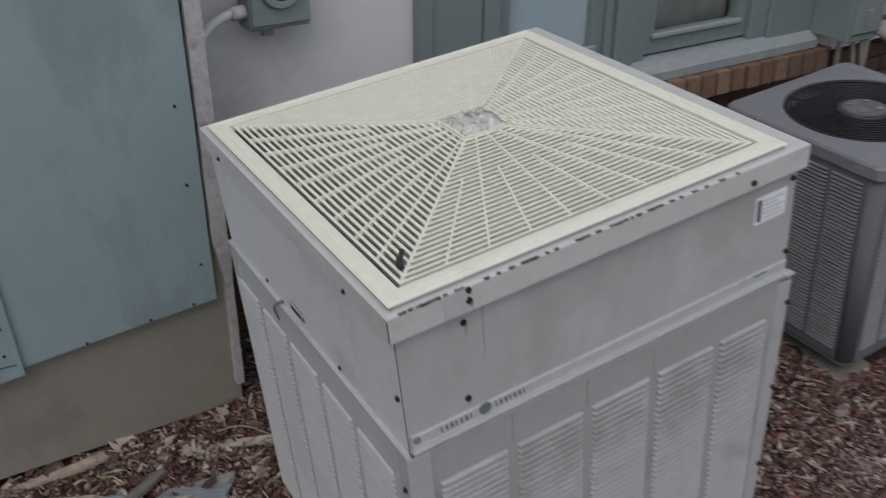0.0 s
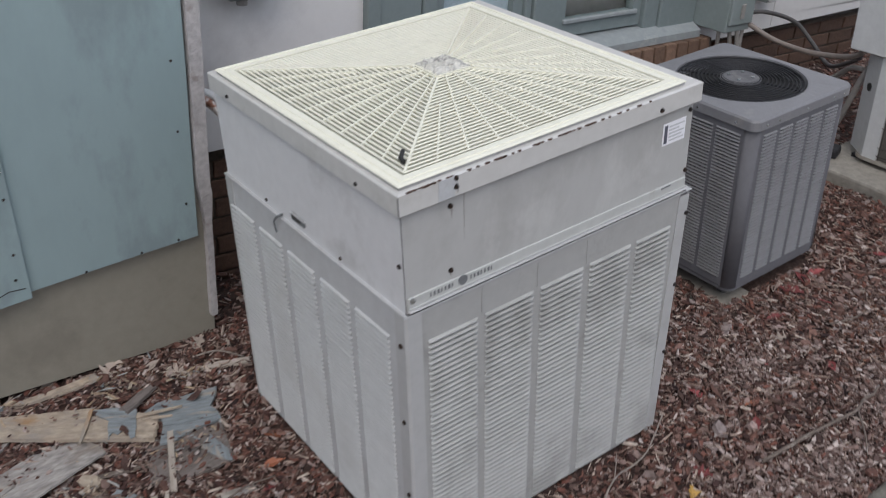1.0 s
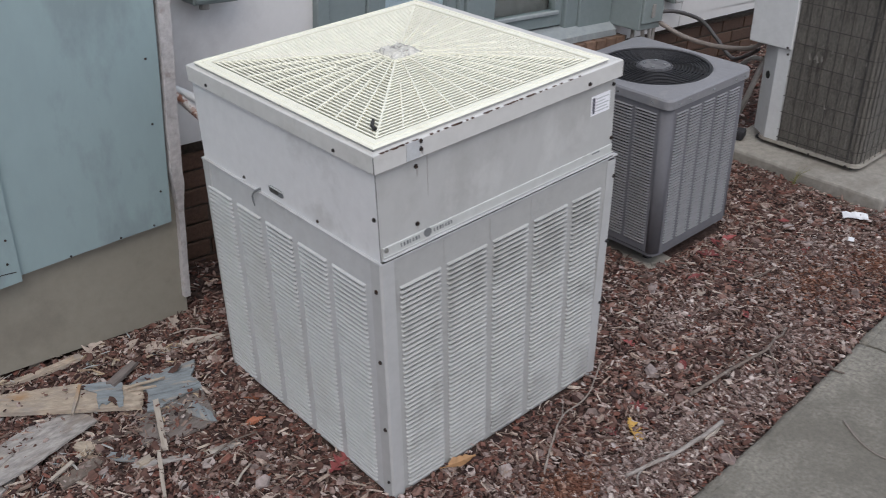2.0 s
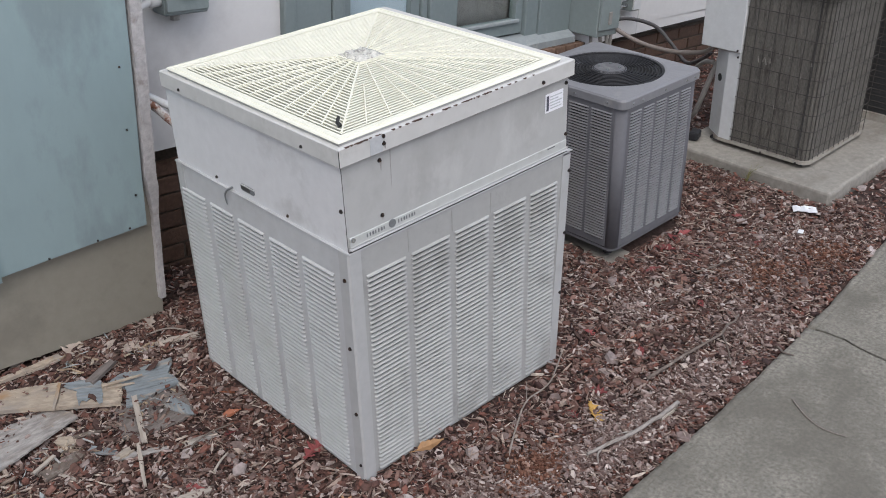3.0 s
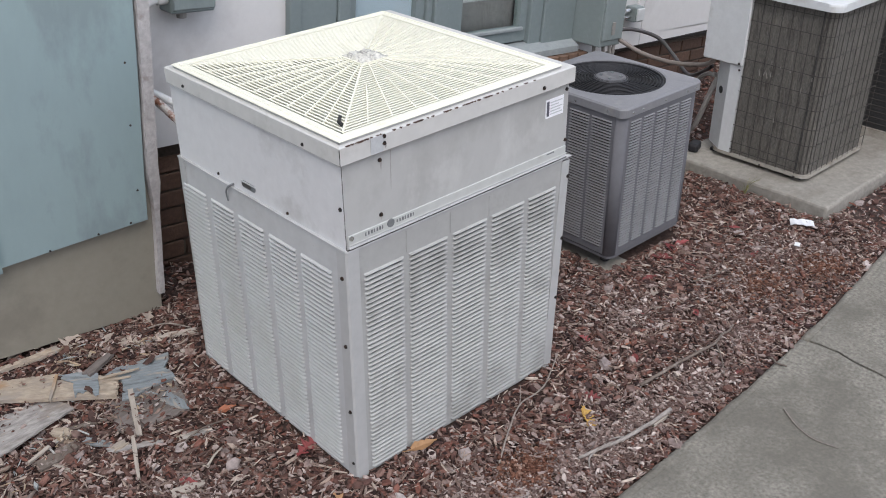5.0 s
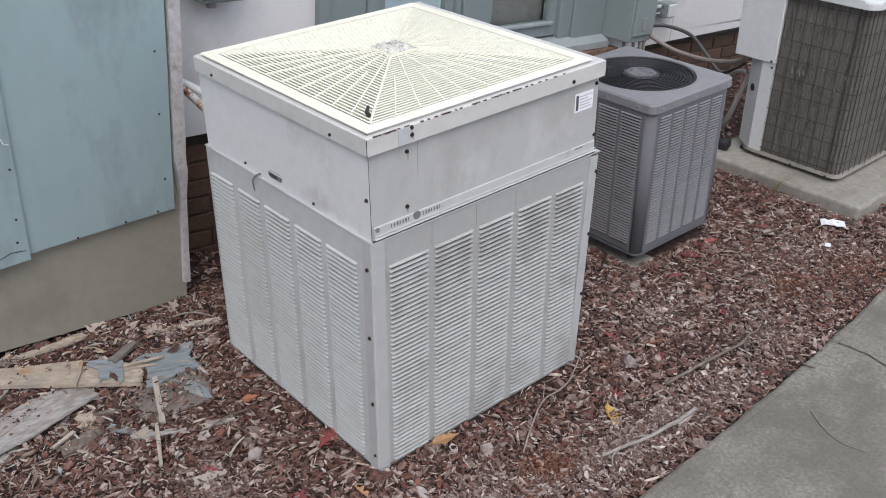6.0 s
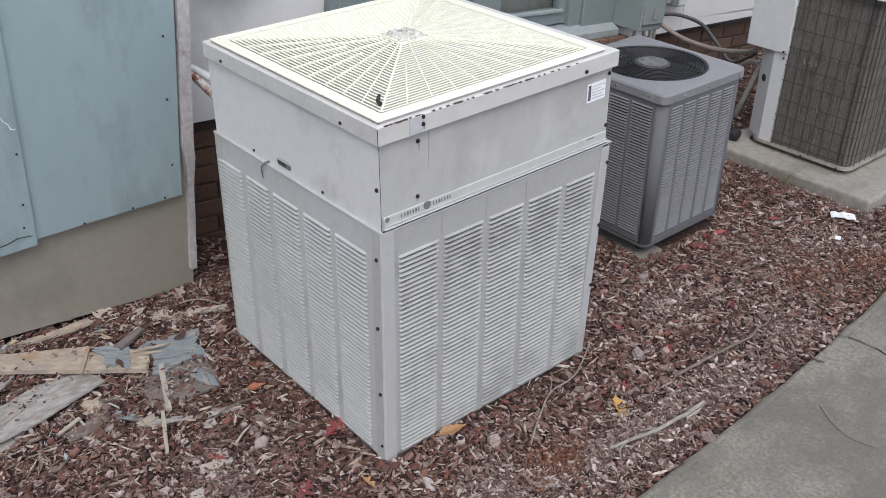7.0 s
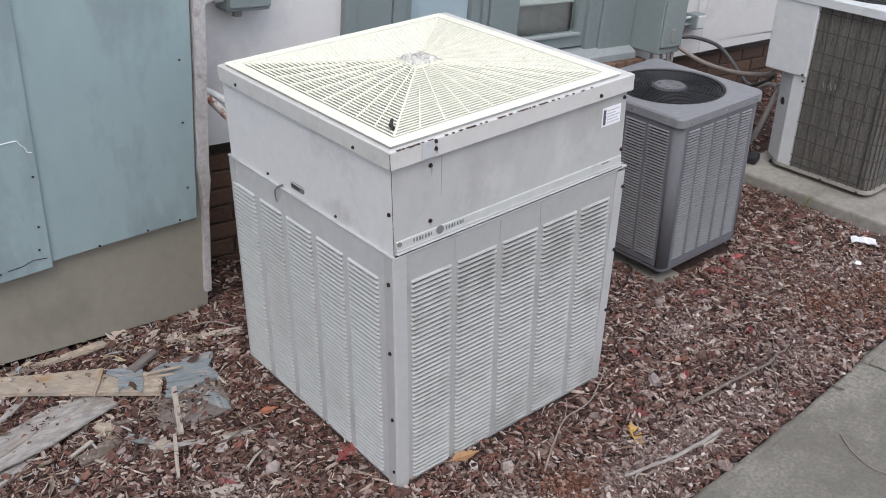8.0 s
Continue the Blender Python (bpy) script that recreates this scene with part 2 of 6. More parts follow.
HOSE_DARK = surface("dark_hose", (0.085, 0.08, 0.082), 0.5, 0, (60, 0.1), None, None, (150, 0.2))
CHROME = surface("bright_zinc", (0.62, 0.63, 0.64), 0.22, 0.9, (60, 0.05), None, None, None)
COPPER_FLAKE = surface("flaking_copper", (0.28, 0.12, 0.075), 0.6, 0.4, (60, 0.2), ((0.62, 0.6, 0.58), 0.95, 30, 0.42), None, (90, 0.6))
BARE_WOOD = surface("weathered_tan_wood", (0.47, 0.39, 0.31), 0.8, 0, (40, 0.28), ((0.30, 0.265, 0.235), 0.85, 9, 0.50), ((0.36, 0.20, 0.085), 0.7, 7, 0.575), (60, 0.9), stretch=(0.8, 1.5, 2))
GREY_WOOD = surface("grey_driftwood", (0.375, 0.35, 0.335), 0.85, 0, (45, 0.28), ((0.215, 0.18, 0.155), 0.75, 11, 0.53), ((0.46, 0.39, 0.29), 0.7, 12, 0.585), (60, 0.8), stretch=(0.6, 1.5, 2))
PLY_WOOD = surface("grey_plywood", (0.20, 0.172, 0.160), 0.88, 0, (40, 0.25), ((0.125, 0.105, 0.095), 0.7, 14, 0.50), ((0.30, 0.27, 0.25), 0.6, 12, 0.60), (70, 0.7), stretch=(0.5, 1.8, 2))
PALE_WOOD = surface("pale_splinter", (0.45, 0.395, 0.345), 0.85, 0, (40, 0.18), ((0.26, 0.215, 0.18), 0.6, 14, 0.53), None, (60, 0.5), stretch=(0.3, 2.5, 2))
PEELED = surface("peeled_grey_wood", (0.35, 0.315, 0.29), 0.85, 0, (60, 0.3), ((0.18, 0.145, 0.125), 0.8, 26, 0.52), None, (120, 0.5), stretch=(0.6, 2, 2))
DRY_TWIG = surface("dry_twig", (0.29, 0.245, 0.215), 0.85, 0, (60, 0.25), ((0.44, 0.40, 0.37), 0.6, 22, 0.55), ((0.15, 0.12, 0.10), 0.6, 30, 0.6), (120, 0.5))
BLUE_WOOD = surface("blue_painted_wood", (0.245, 0.275, 0.295), 0.7, 0, (50, 0.22), ((0.40, 0.335, 0.275), 0.9, 16, 0.545), ((0.10, 0.10, 0.105), 0.75, 24, 0.545), (60, 0.7), stretch=(0.45, 2.0, 2))
TWIG = surface("grey_twig_bark", (0.17, 0.135, 0.115), 0.9, 0, (60, 0.25), ((0.33, 0.30, 0.27), 0.5, 30, 0.55), None, (120, 0.6))
ROT = surface("red_brown_rot", (0.085, 0.045, 0.036), 0.9, 0, (80, 0.3), ((0.20, 0.09, 0.06), 0.6, 60, 0.5), None, (150, 0.8))
LEAF_RED = surface("red_leaf", (0.25, 0.058, 0.058), 0.7, 0, (60, 0.2), ((0.15, 0.05, 0.04), 0.5, 30, 0.55), None, (90, 0.3), per_piece=0.3)
LEAF_ORANGE = surface("orange_leaf", (0.33, 0.115, 0.06), 0.7, 0, (60, 0.2), ((0.2, 0.08, 0.04), 0.5, 30, 0.58), None, (90, 0.3), per_piece=0.2)
LEAF_YELLOW = surface("yellow_leaf", (0.38, 0.215, 0.105), 0.7, 0, (60, 0.15), ((0.3, 0.16, 0.06), 0.5, 30, 0.58), None, (90, 0.3))
LEAF_GOLD = surface("golden_leaf", (0.50, 0.30, 0.075), 0.7, 0, (60, 0.15), ((0.33, 0.17, 0.05), 0.5, 40, 0.58), None, (90, 0.3))
LEAF_TAN = surface("dry_tan_leaf", (0.40, 0.335, 0.29), 0.8, 0, (60, 0.15), ((0.24, 0.17, 0.12), 0.5, 30, 0.58), None, (90, 0.3), per_piece=0.2)
LITTER_WHITE = surface("white_litter", (0.78, 0.79, 0.82), 0.5, 0, (30, 0.03), None, None, (40, 0.2))
CHIPS = scattered("bark_chips", [(0.0, (0.028, 0.018, 0.018)), (0.22, (0.080, 0.043, 0.038)), (0.45, (0.158, 0.083, 0.067)), (0.62, (0.182, 0.076, 0.058)), (0.76, (0.235, 0.150, 0.126)), (0.90, (0.33, 0.255, 0.235)), (1.0, (0.52, 0.44, 0.41))])
PALE_BITS = scattered("pale_bark_bits", [(0.0, (0.095, 0.060, 0.053)), (0.45, (0.20, 0.138, 0.122)), (0.8, (0.32, 0.25, 0.228)), (1.0, (0.54, 0.465, 0.43))])
NUGGETS = scattered("bark_nuggets", [(0.0, (0.050, 0.032, 0.030)), (0.3, (0.125, 0.068, 0.055)), (0.5, (0.150, 0.085, 0.070)), (0.7, (0.21, 0.155, 0.14)), (0.88, (0.30, 0.25, 0.24)), (1.0, (0.48, 0.42, 0.40))], grain=60)
DUST = scattered("rusty_bark_dust", [(0.0, (0.075, 0.034, 0.023)), (0.5, (0.155, 0.068, 0.045)), (0.85, (0.225, 0.115, 0.08)), (1.0, (0.32, 0.21, 0.165))])
TORN_SHREDS = scattered("torn_wood_shreds", [(0.0, (0.16, 0.13, 0.12)), (0.35, (0.30, 0.22, 0.16)), (0.6, (0.46, 0.36, 0.25)), (0.8, (0.42, 0.40, 0.38)), (1.0, (0.25, 0.29, 0.31))])
STRAW = scattered("pale_straws", [(0.0, (0.07, 0.045, 0.04)), (0.5, (0.19, 0.125, 0.105)), (0.85, (0.36, 0.28, 0.235)), (1.0, (0.55, 0.47, 0.41))])
GRASS = surface("weed_green", (0.16, 0.17, 0.06), 0.7, 0, (60, 0.2), ((0.3, 0.25, 0.1), 0.6, 20, 0.5), None, None)


# ---- building tools ----
def part(name, bm, material, parent=None, label="", m=None):
    me = bpy.data.meshes.new(name)
    bmesh.ops.recalc_face_normals(bm, faces=bm.faces[:])
    bm.to_mesh(me)
    bm.free()
    return placed(name, me, material, parent, label, m)


def placed(name, me, material, parent=None, label="", m=None):
    if material and not me.materials:
        me.materials.append(material)
    ob = new(name, me)
    if parent:
        ob.parent = parent
    if m is not None:
        ob.matrix_basis = m
    if label:
        tagged(ob, label)
    return ob


def thing(name, label, category, m, group="", kind=""):
    ob = new(name)
    ob.empty_display_size = 0.1
    ob.matrix_basis = m
    return tagged(ob, label, category, group, kind)


def yard(x, y, z=0.0, turn=0.0):
    return YARD @ pose(x, y, z, 0, 0, turn)


def smooth(ob, on=True):
    for p in ob.data.polygons:
        p.use_smooth = on
    return ob


def add_box(bm, x0, x1, y0, y1, z0, z1, bevel=0.0, seg=1):
    r = bmesh.ops.create_cube(bm, size=1.0)
    vs = r["verts"]
    for v in vs:
        v.co = Vector((x0 + (v.co.x + 0.5) * (x1 - x0), y0 + (v.co.y + 0.5) * (y1 - y0), z0 + (v.co.z + 0.5) * (z1 - z0)))
    if bevel:
        es = {e for v in vs for e in v.link_edges}
        bmesh.ops.bevel(bm, geom=list(es), offset=bevel, segments=seg, affect="EDGES", profile=0.5)
    return bm


def box(x0, x1, y0, y1, z0, z1, bevel=0.0, seg=1):
    return add_box(bmesh.new(), x0, x1, y0, y1, z0, z1, bevel, seg)


def add_prism(bm, pts, z0, z1):
    """A polygon in plan, raised from z0 to z1 (numbers, or functions of x and y)."""
    lo = [bm.verts.new((x, y, z0(x, y) if callable(z0) else z0)) for x, y in pts]
    hi = [bm.verts.new((x, y, z1(x, y) if callable(z1) else z1)) for x, y in pts]
    bm.faces.new(lo[::-1])
    bm.faces.new(hi)
    k = len(pts)
    for i in range(k):
        bm.faces.new((lo[i], lo[(i + 1) % k], hi[(i + 1) % k], hi[i]))
    return bm


def rounded_rect(x0, x1, y0, y1, r, seg=5):
    pts = []
    for cx, cy, a in ((x1 - r, y0 + r, -90), (x1 - r, y1 - r, 0), (x0 + r, y1 - r, 90), (x0 + r, y0 + r, 180)):
        for i in range(seg + 1):
            w = radians(a + 90 * i / seg)
            pts.append((cx + r * math.cos(w), cy + r * math.sin(w)))
    return pts


def add_disc(bm, x, y, z0, z1, r, seg=12):
    return add_prism(bm, [(x + r * math.cos(2 * math.pi * i / seg), y + r * math.sin(2 * math.pi * i / seg)) for i in range(seg)], z0, z1)


def plate(us, zs, holes, y0, y1):
    """An upright sheet in the xz plane between y0 (front) and y1 (back), cut on the lines us and zs; holes: cells (i, j) left open."""
    bm = bmesh.new()
    vs = {}

    def v(i, j, y):
        if (i, j, y) not in vs:
            vs[i, j, y] = bm.verts.new((us[i], y, zs[j]))
        return vs[i, j, y]

    cells = {(i, j) for i in range(len(us) - 1) for j in range(len(zs) - 1)} - set(holes)
    for i, j in cells:
        bm.faces.new([v(a, b, y0) for a, b in ((i, j), (i + 1, j), (i + 1, j + 1), (i, j + 1))])
        bm.faces.new([v(a, b, y1) for a, b in ((i, j + 1), (i + 1, j + 1), (i + 1, j), (i, j))])
        for (di, dj), (p, q) in (((-1, 0), ((i, j), (i, j + 1))), ((1, 0), ((i + 1, j), (i + 1, j + 1))), ((0, -1), ((i, j), (i + 1, j))), ((0, 1), ((i, j + 1), (i + 1, j + 1)))):
            if (i + di, j + dj) not in cells:
                bm.faces.new((v(*p, y0), v(*q, y0), v(*q, y1), v(*p, y1)))
    return bm


def add_tube(bm, pts, r, seg=8, taper=1.0):
    """A round bar along a line of points."""
    pts = [Vector(p) for p in pts]
    rings = []
    side = None
    for i, p in enumerate(pts):
        d = (pts[min(i + 1, len(pts) - 1)] - pts[max(i - 1, 0)]).normalized()
        if side is None:
            side = d.orthogonal().normalized()
        side = (side - d * side.dot(d)).normalized()
        up = d.cross(side)
        k = r * (1 + (taper - 1) * i / (len(pts) - 1))
        rings.append([bm.verts.new(p + k * (math.cos(w) * side + math.sin(w) * up)) for w in (2 * math.pi * j / seg for j in range(seg))])
    for a, b in zip(rings, rings[1:]):
        for j in range(seg):
            bm.faces.new((a[j], a[(j + 1) % seg], b[(j + 1) % seg], b[j]))
    bm.faces.new(rings[0][::-1])
    bm.faces.new(rings[-1])
    return bm


def eased(pts, n=6):
    """A smooth line through the points."""
    pts = [Vector(p) for p in pts]
    ext = [2 * pts[0] - pts[1], *pts, 2 * pts[-1] - pts[-2]]
    out = []
    for a, b, c, d in zip(ext, ext[1:], ext[2:], ext[3:]):
        for i in range(n):
            t = i / n
            out.append(0.5 * ((2 * b) + (c - a) * t + (2 * a - 5 * b + 4 * c - d) * t * t + (3 * b - a - 3 * c + d) * t ** 3))
    return [*out, pts[-1]]


def tube(pts, r, seg=8, taper=1.0):
    return add_tube(bmesh.new(), pts, r, seg, taper)


def add_ring(bm, x, y, z, big, small, seg=48, side=6):
    rows = []
    for i in range(seg):
        a = 2 * math.pi * i / seg
        rows.append([bm.verts.new((x + (big + small * math.cos(w)) * math.cos(a), y + (big + small * math.cos(w)) * math.sin(a), z + small * math.sin(w))) for w in (2 * math.pi * j / side for j in range(side))])
    for i in range(seg):
        p, q = rows[i], rows[(i + 1) % seg]
        for j in range(side):
            bm.faces.new((p[j], p[(j + 1) % side], q[(j + 1) % side], q[j]))
    return bm


def screw_mesh(r, h):
    """A hexagon screw head with its washer, pointing along -y."""
    bm = bmesh.new()
    add_disc(bm, 0, 0, 0, h * 0.35, r * 1.25, 12)
    add_disc(bm, 0, 0, h * 0.35, h, r, 6)
    bmesh.ops.rotate(bm, verts=bm.verts, matrix=Matrix.Rotation(radians(90), 3, "X"))
    me = bpy.data.meshes.new("screw")
    bm.to_mesh(me)
    bm.free()
    return me


def louver_mesh(width, pitch, out, share=0.43, thick=0.0012):
    """One pressed louvre: a hood that starts flush at its top, swells outwards (-y) and is open below; its ends sink back into the sheet."""
    bm = bmesh.new()
    prof = [(0.0, 0.0), (-0.55 * out, -0.23 * share * pitch), (-0.92 * out, -0.58 * share * pitch), (-out, -share * pitch), (-out + thick, -(share + 0.04) * pitch), (-0.5 * out + thick, -0.42 * share * pitch), (thick * 1.6, 0.0)]
    rows = []
    e = 0.007
    for u, k in ((0, 0.4), (e * 0.3, 0.85), (e, 1.0), (width - e, 1.0), (width - e * 0.3, 0.85), (width, 0.4)):
        rows.append([bm.verts.new((u, y * k, z * (0.85 + 0.15 * k))) for y, z in prof])
    for a, b in zip(rows, rows[1:]):
        for j in range(len(prof)):
            bm.faces.new((a[j], a[(j + 1) % len(prof)], b[(j + 1) % len(prof)], b[j]))
    bm.faces.new(rows[0])
    bm.faces.new(rows[-1][::-1])
    bmesh.ops.recalc_face_normals(bm, faces=bm.faces[:])
    me = bpy.data.meshes.new("louver")
    bm.to_mesh(me)
    bm.free()
    return me


def louvered_panel(parent, name, width, z0, z1, columns, lz0, lz1, rows, out, thick, material, blade, m, label="", share=0.43, rise=0.0, flare=0.0):
    """A sheet-metal side with columns of louvres; columns: spans along the width; share: how much of each row the hood covers;
    rise: how far the rows climb along the width; flare: how far the last edge leans out at its top."""
    e = 0.006
    us = sorted({0.0, width, *(c for a, b in columns for c in (a + e, b - e))})
    zs = [z0, lz0, lz1, z1]
    holes = [(us.index(a + e), 1) for a, b in columns]
    bm = plate(us, zs, holes, 0.0, thick)
    for v in bm.verts:
        if flare and v.co.x > us[-2] + 0.001:
            v.co.x += flare * v.co.z / z1
        v.co.z *= 1 + rise * v.co.x
    sheet = part(name, bm, material, parent, label, m)
    pitch = (lz1 - lz0) / rows
    for k, (a, b) in enumerate(columns):
        me = louver_mesh(b - a, pitch, out, share)
        for p in me.polygons:
            p.use_smooth = False
        for r in range(rows):
            z = lz1 - r * pitch
            placed("louver", me, blade, sheet, "", pose(a, 0, z * (1 + rise * a), 0, -math.degrees(rise * z), 0))
    return sheet


def leaf_mesh(length, lobes=5, curl=0.2, seed=1):
    """A dry lobed leaf with a midrib fold and curled edges."""
    rnd = random.Random(seed)
    bm = bmesh.new()
    n = max(10, lobes * 4)
    rim = []
    for side in (1, -1):
        row = []
        for i in range(n + 1):
            s = i / n
            w = math.sin(math.pi * min(1, s * 0.95 + 0.02)) ** 0.7 * 0.32 * length * (0.62 + 0.38 * math.cos(2 * math.pi * lobes * s)) * rnd.uniform(0.85, 1.15)
            if lobes == 1:
                w = math.sin(math.pi * s ** 0.8) ** 1.2 * 0.19 * length * rnd.uniform(0.8, 1.2)
            x = (s - 0.5) * length
            row.append(bm.verts.new((x, side * max(w, 0.002), curl * w * (0.6 + 0.8 * rnd.random()) + 0.25 * curl * x * x / length)))
        rim.append(row)
    mid = [bm.verts.new(((i / n - 0.5) * length, 0, 0.25 * curl * ((i / n - 0.5) * length) ** 2 / length)) for i in range(n + 1)]
    for row in rim:
        for i in range(n):
            bm.faces.new((mid[i], mid[i + 1], row[i + 1], row[i]))
    add_tube(bm, [(-0.5 * length, 0, 0), (-0.62 * length, 0.01 * length, 0.002), (-0.72 * length, 0.04 * length, 0.001)], 0.0011, 4)
    r = bmesh.ops.extrude_face_region(bm, geom=bm.faces[:])
    bmesh.ops.translate(bm, verts=[g for g in r["geom"] if isinstance(g, bmesh.types.BMVert)], vec=(0, 0, 0.0007))
    return bm


# ---- the setting ----
UNIT = 0.76  # side of the big square condenser, whose front corner stands at the yard's origin


def path_edge(x):
    """Where the footpath meets the bed: a line with a slight bow."""
    u = max(-0.1, min(1.9, x - 0.42))
    return -0.528 + 0.0595 * x - 0.011 + 0.035 * (u - 0.8) ** 2


def ground_height(x, y):
    """Height of the bark bed in the yard's own frame."""
    h = -0.016 + 0.010 * noise.noise((x * 2.1, y * 2.1, 0.3)) + 0.006 * noise.noise((x * 7, y * 7, 2.3))
    if x < 0.3 and y > 0.75:
        k = min(1, (y - 0.75) / 0.3) * min(1, (0.3 - x) / 0.2)
        h += k * (0.030 - 0.045 * max(-0.9, min(0.0, x)))
    if x <= 2.29 and y > -0.105:
        h += 0.022 * max(0, 1 - (2.29 - x) / 0.28)
    elif x > 2.2 and y <= -0.105:
        h += 0.022 * max(0, 1 - math.hypot(max(0, 2.29 - x), y + 0.105) / 0.22)
    gap = math.hypot(max(-x, x - UNIT, 0), max(-y, y - UNIT, 0))
    h += 0.012 * max(0, 1 - gap / 0.05)
    if y < path_edge(x) - 0.012:
        h = -0.07
    far = 7.0
    if abs(x) > far:
        h += -math.tan(radians(-5.2)) * -(x - math.copysign(far, x))
    return h


def build_ground():
    def spaced(lo, hi, fine_lo, fine_hi, step):
        mid = np.arange(fine_lo, fine_hi + 1e-6, step)
        out = [0.15, 0.4, 0.9, 1.8, 3.5, 7, 14, 30, 70, 160, 400]
        return [*[fine_lo - o for o in out[::-1] if fine_lo - o > lo], *mid.tolist(), *[fine_hi + o for o in out if fine_hi + o < hi]]

    xs = spaced(-500, 500, -1.4, 4.4, 0.05)
    ys = spaced(-500, 500, -0.60, 1.35, 0.03)
    verts = [(x, y, ground_height(x, y)) for y in ys for x in xs]
    w = len(xs)
    faces = [(j * w + i, j * w + i + 1, (j + 1) * w + i + 1, (j + 1) * w + i) for j in range(len(ys) - 1) for i in range(w - 1)]
    me = bpy.data.meshes.new("ground")
    me.from_pydata(verts, [], faces)
    ob = placed("ground", me, SOIL)
    ob.matrix_basis = YARD
    smooth(ob)
    tagged(ob, "dark brown bark mulch bed beside the house", "ground", kind="structure")


build_ground()


def build_pavement():
    walk_way = thing("pavement", "worn grey concrete footpath along the mulch bed", "pavement", yard(0.42, -0.503, 0, 3.4), kind="structure")
    rnd = random.Random(4)
    crack = [(1.045 + 0.05 * noise.noise((i * 0.17, 3.1, 0)) + rnd.uniform(-0.007, 0.007), -1.3 + 1.3 * i / 40) for i in range(41)]

    def slab(pts):
        bm = bmesh.new()
        add_prism(bm, pts, -0.1, 0.0)
        top = [e for e in bm.edges if all(v.co.z > -0.01 for v in e.verts) and len(e.link_faces) == 2]
        bmesh.ops.bevel(bm, geom=top, offset=0.0012, segments=1, affect="EDGES", profile=0.5)
        return bm

    def bow(u):
        return -0.011 + 0.035 * (max(-0.1, min(1.9, u)) - 0.8) ** 2

    crack = [(x, y + bow(x) * (i / 40) ** 4) for i, (x, y) in enumerate(crack)]
    edge = [(-8 + 0.1 * i, bow(-8 + 0.1 * i)) for i in range(91) if -8 + 0.1 * i < crack[-1][0] - 0.03]
    far = [(1.15 + 0.1 * i, bow(1.15 + 0.1 * i)) for i in range(79)]
    left = [(-8, -1.3), *[(x - 0.0055, y) for x, y in crack[:1]], *[(x - 0.0055, y) for x, y in crack[1:]], *edge[::-1]]
    right = [(9, -1.3), *far[::-1], *[(x + 0.0055, y) for x, y in crack[::-1]]]
    part("slab", slab([(x, y - 0.032 if y > -0.05 else y) for x, y in left]), PAVING, walk_way)
    part("slab", slab([(x, y - 0.032 if y > -0.05 else y) for x, y in right]), PAVING, walk_way)
    # worn rounded kerb edge along the bed
    cut = crack[-1][0]
    rnd = random.Random(8)
    for x0, x1 in ((-8, cut - 0.0055), (cut + 0.0055, 9)):
        n = int((x1 - x0) / 0.035)
        row = [(x0 + (x1 - x0) * i / n, 0.006 * noise.noise((i * 0.30, 0, 0)) + 0.0035 * noise.noise((i * 1.7, 2, 0))) for i in range(n + 1)]
        bm = bmesh.new()
        prof = ((-0.031, -0.09), (-0.031, -0.0006), (-0.014, -0.0010), (-0.005, -0.005), (0.0, -0.014), (0.002, -0.09))
        lines = [[bm.verts.new((x, y * (1 if k > 1 else 0) + bow(x) + u + (0.002 * noise.noise((x * 30, k, 4)) if 1 < k < 5 else 0), z + (0.0012 * noise.noise((x * 24, k, 9)) if k > 1 else 0))) for k, (u, z) in enumerate(prof)] for x, y in row]
        for a, b in zip(lines, lines[1:]):
            for k in range(len(prof) - 1):
                bm.faces.new((a[k], b[k], b[k + 1], a[k + 1]))
        bm.faces.new(lines[0])
        bm.faces.new(lines[-1][::-1])
        smooth(part("worn_edge", bm, PAVING, walk_way, "rounded worn edge of the path"))


build_pavement()


def build_pad():
    bm = bmesh.new()
    add_box(bm, 0, 2.6, 0, 0.74, -0.12, 0.063, 0.012, 2)
    bmesh.ops.subdivide_edges(bm, edges=[e for e in bm.edges if e.calc_length() > 0.5], cuts=40, use_grid_fill=True)
    for v in bm.verts:
        v.co += Vector((noise.noise(v.co * 14), noise.noise(v.co * 14 + Vector((7, 0, 0))), 0.4 * noise.noise(v.co * 11 + Vector((0, 5, 0))))) * 0.006
    ob = part("concrete_pad", bm, CONCRETE, m=yard(2.29, -0.105))
    tagged(ob, "raised grey concrete pad under the outdoor units", "pad", kind="structure")


build_pad()

# ---- the house: plumb, its wall along x at y = 1.3 ----
WALL = 1.30


def build_wall():
    """Painted wall board over a brick base, with one double window; bottom edge at about half a metre."""
    us = [-6.0, 0.69, 2.14, 2.86, 2.864, 7.0]
    zs = [0.525, 0.60, 2.05, 3.0]
    bm = plate(us, zs, [(1, 1), (3, 0), (3, 1), (3, 2)], WALL, WALL + 0.14)
    for v in bm.verts:
        if v.co.z < 0.55:
            v.co.z = 0.497 + (v.co.x - 0.16) * 0.0195
    ob = part("wall_north", bm, SIDING)
    tagged(ob, "off-white painted wall board above a brick base", "wall", kind="structure")
    back = part("wall_lining", box(-6, 7, WALL + 0.15, WALL + 0.22, 2.06, 3.0), SIDING, ob)
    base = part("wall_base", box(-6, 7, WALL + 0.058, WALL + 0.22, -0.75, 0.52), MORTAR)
    tagged(base, "brown brick wall base with sandy mortar joints", "wall", kind="structure")
    return base


WALL_BASE = build_wall()


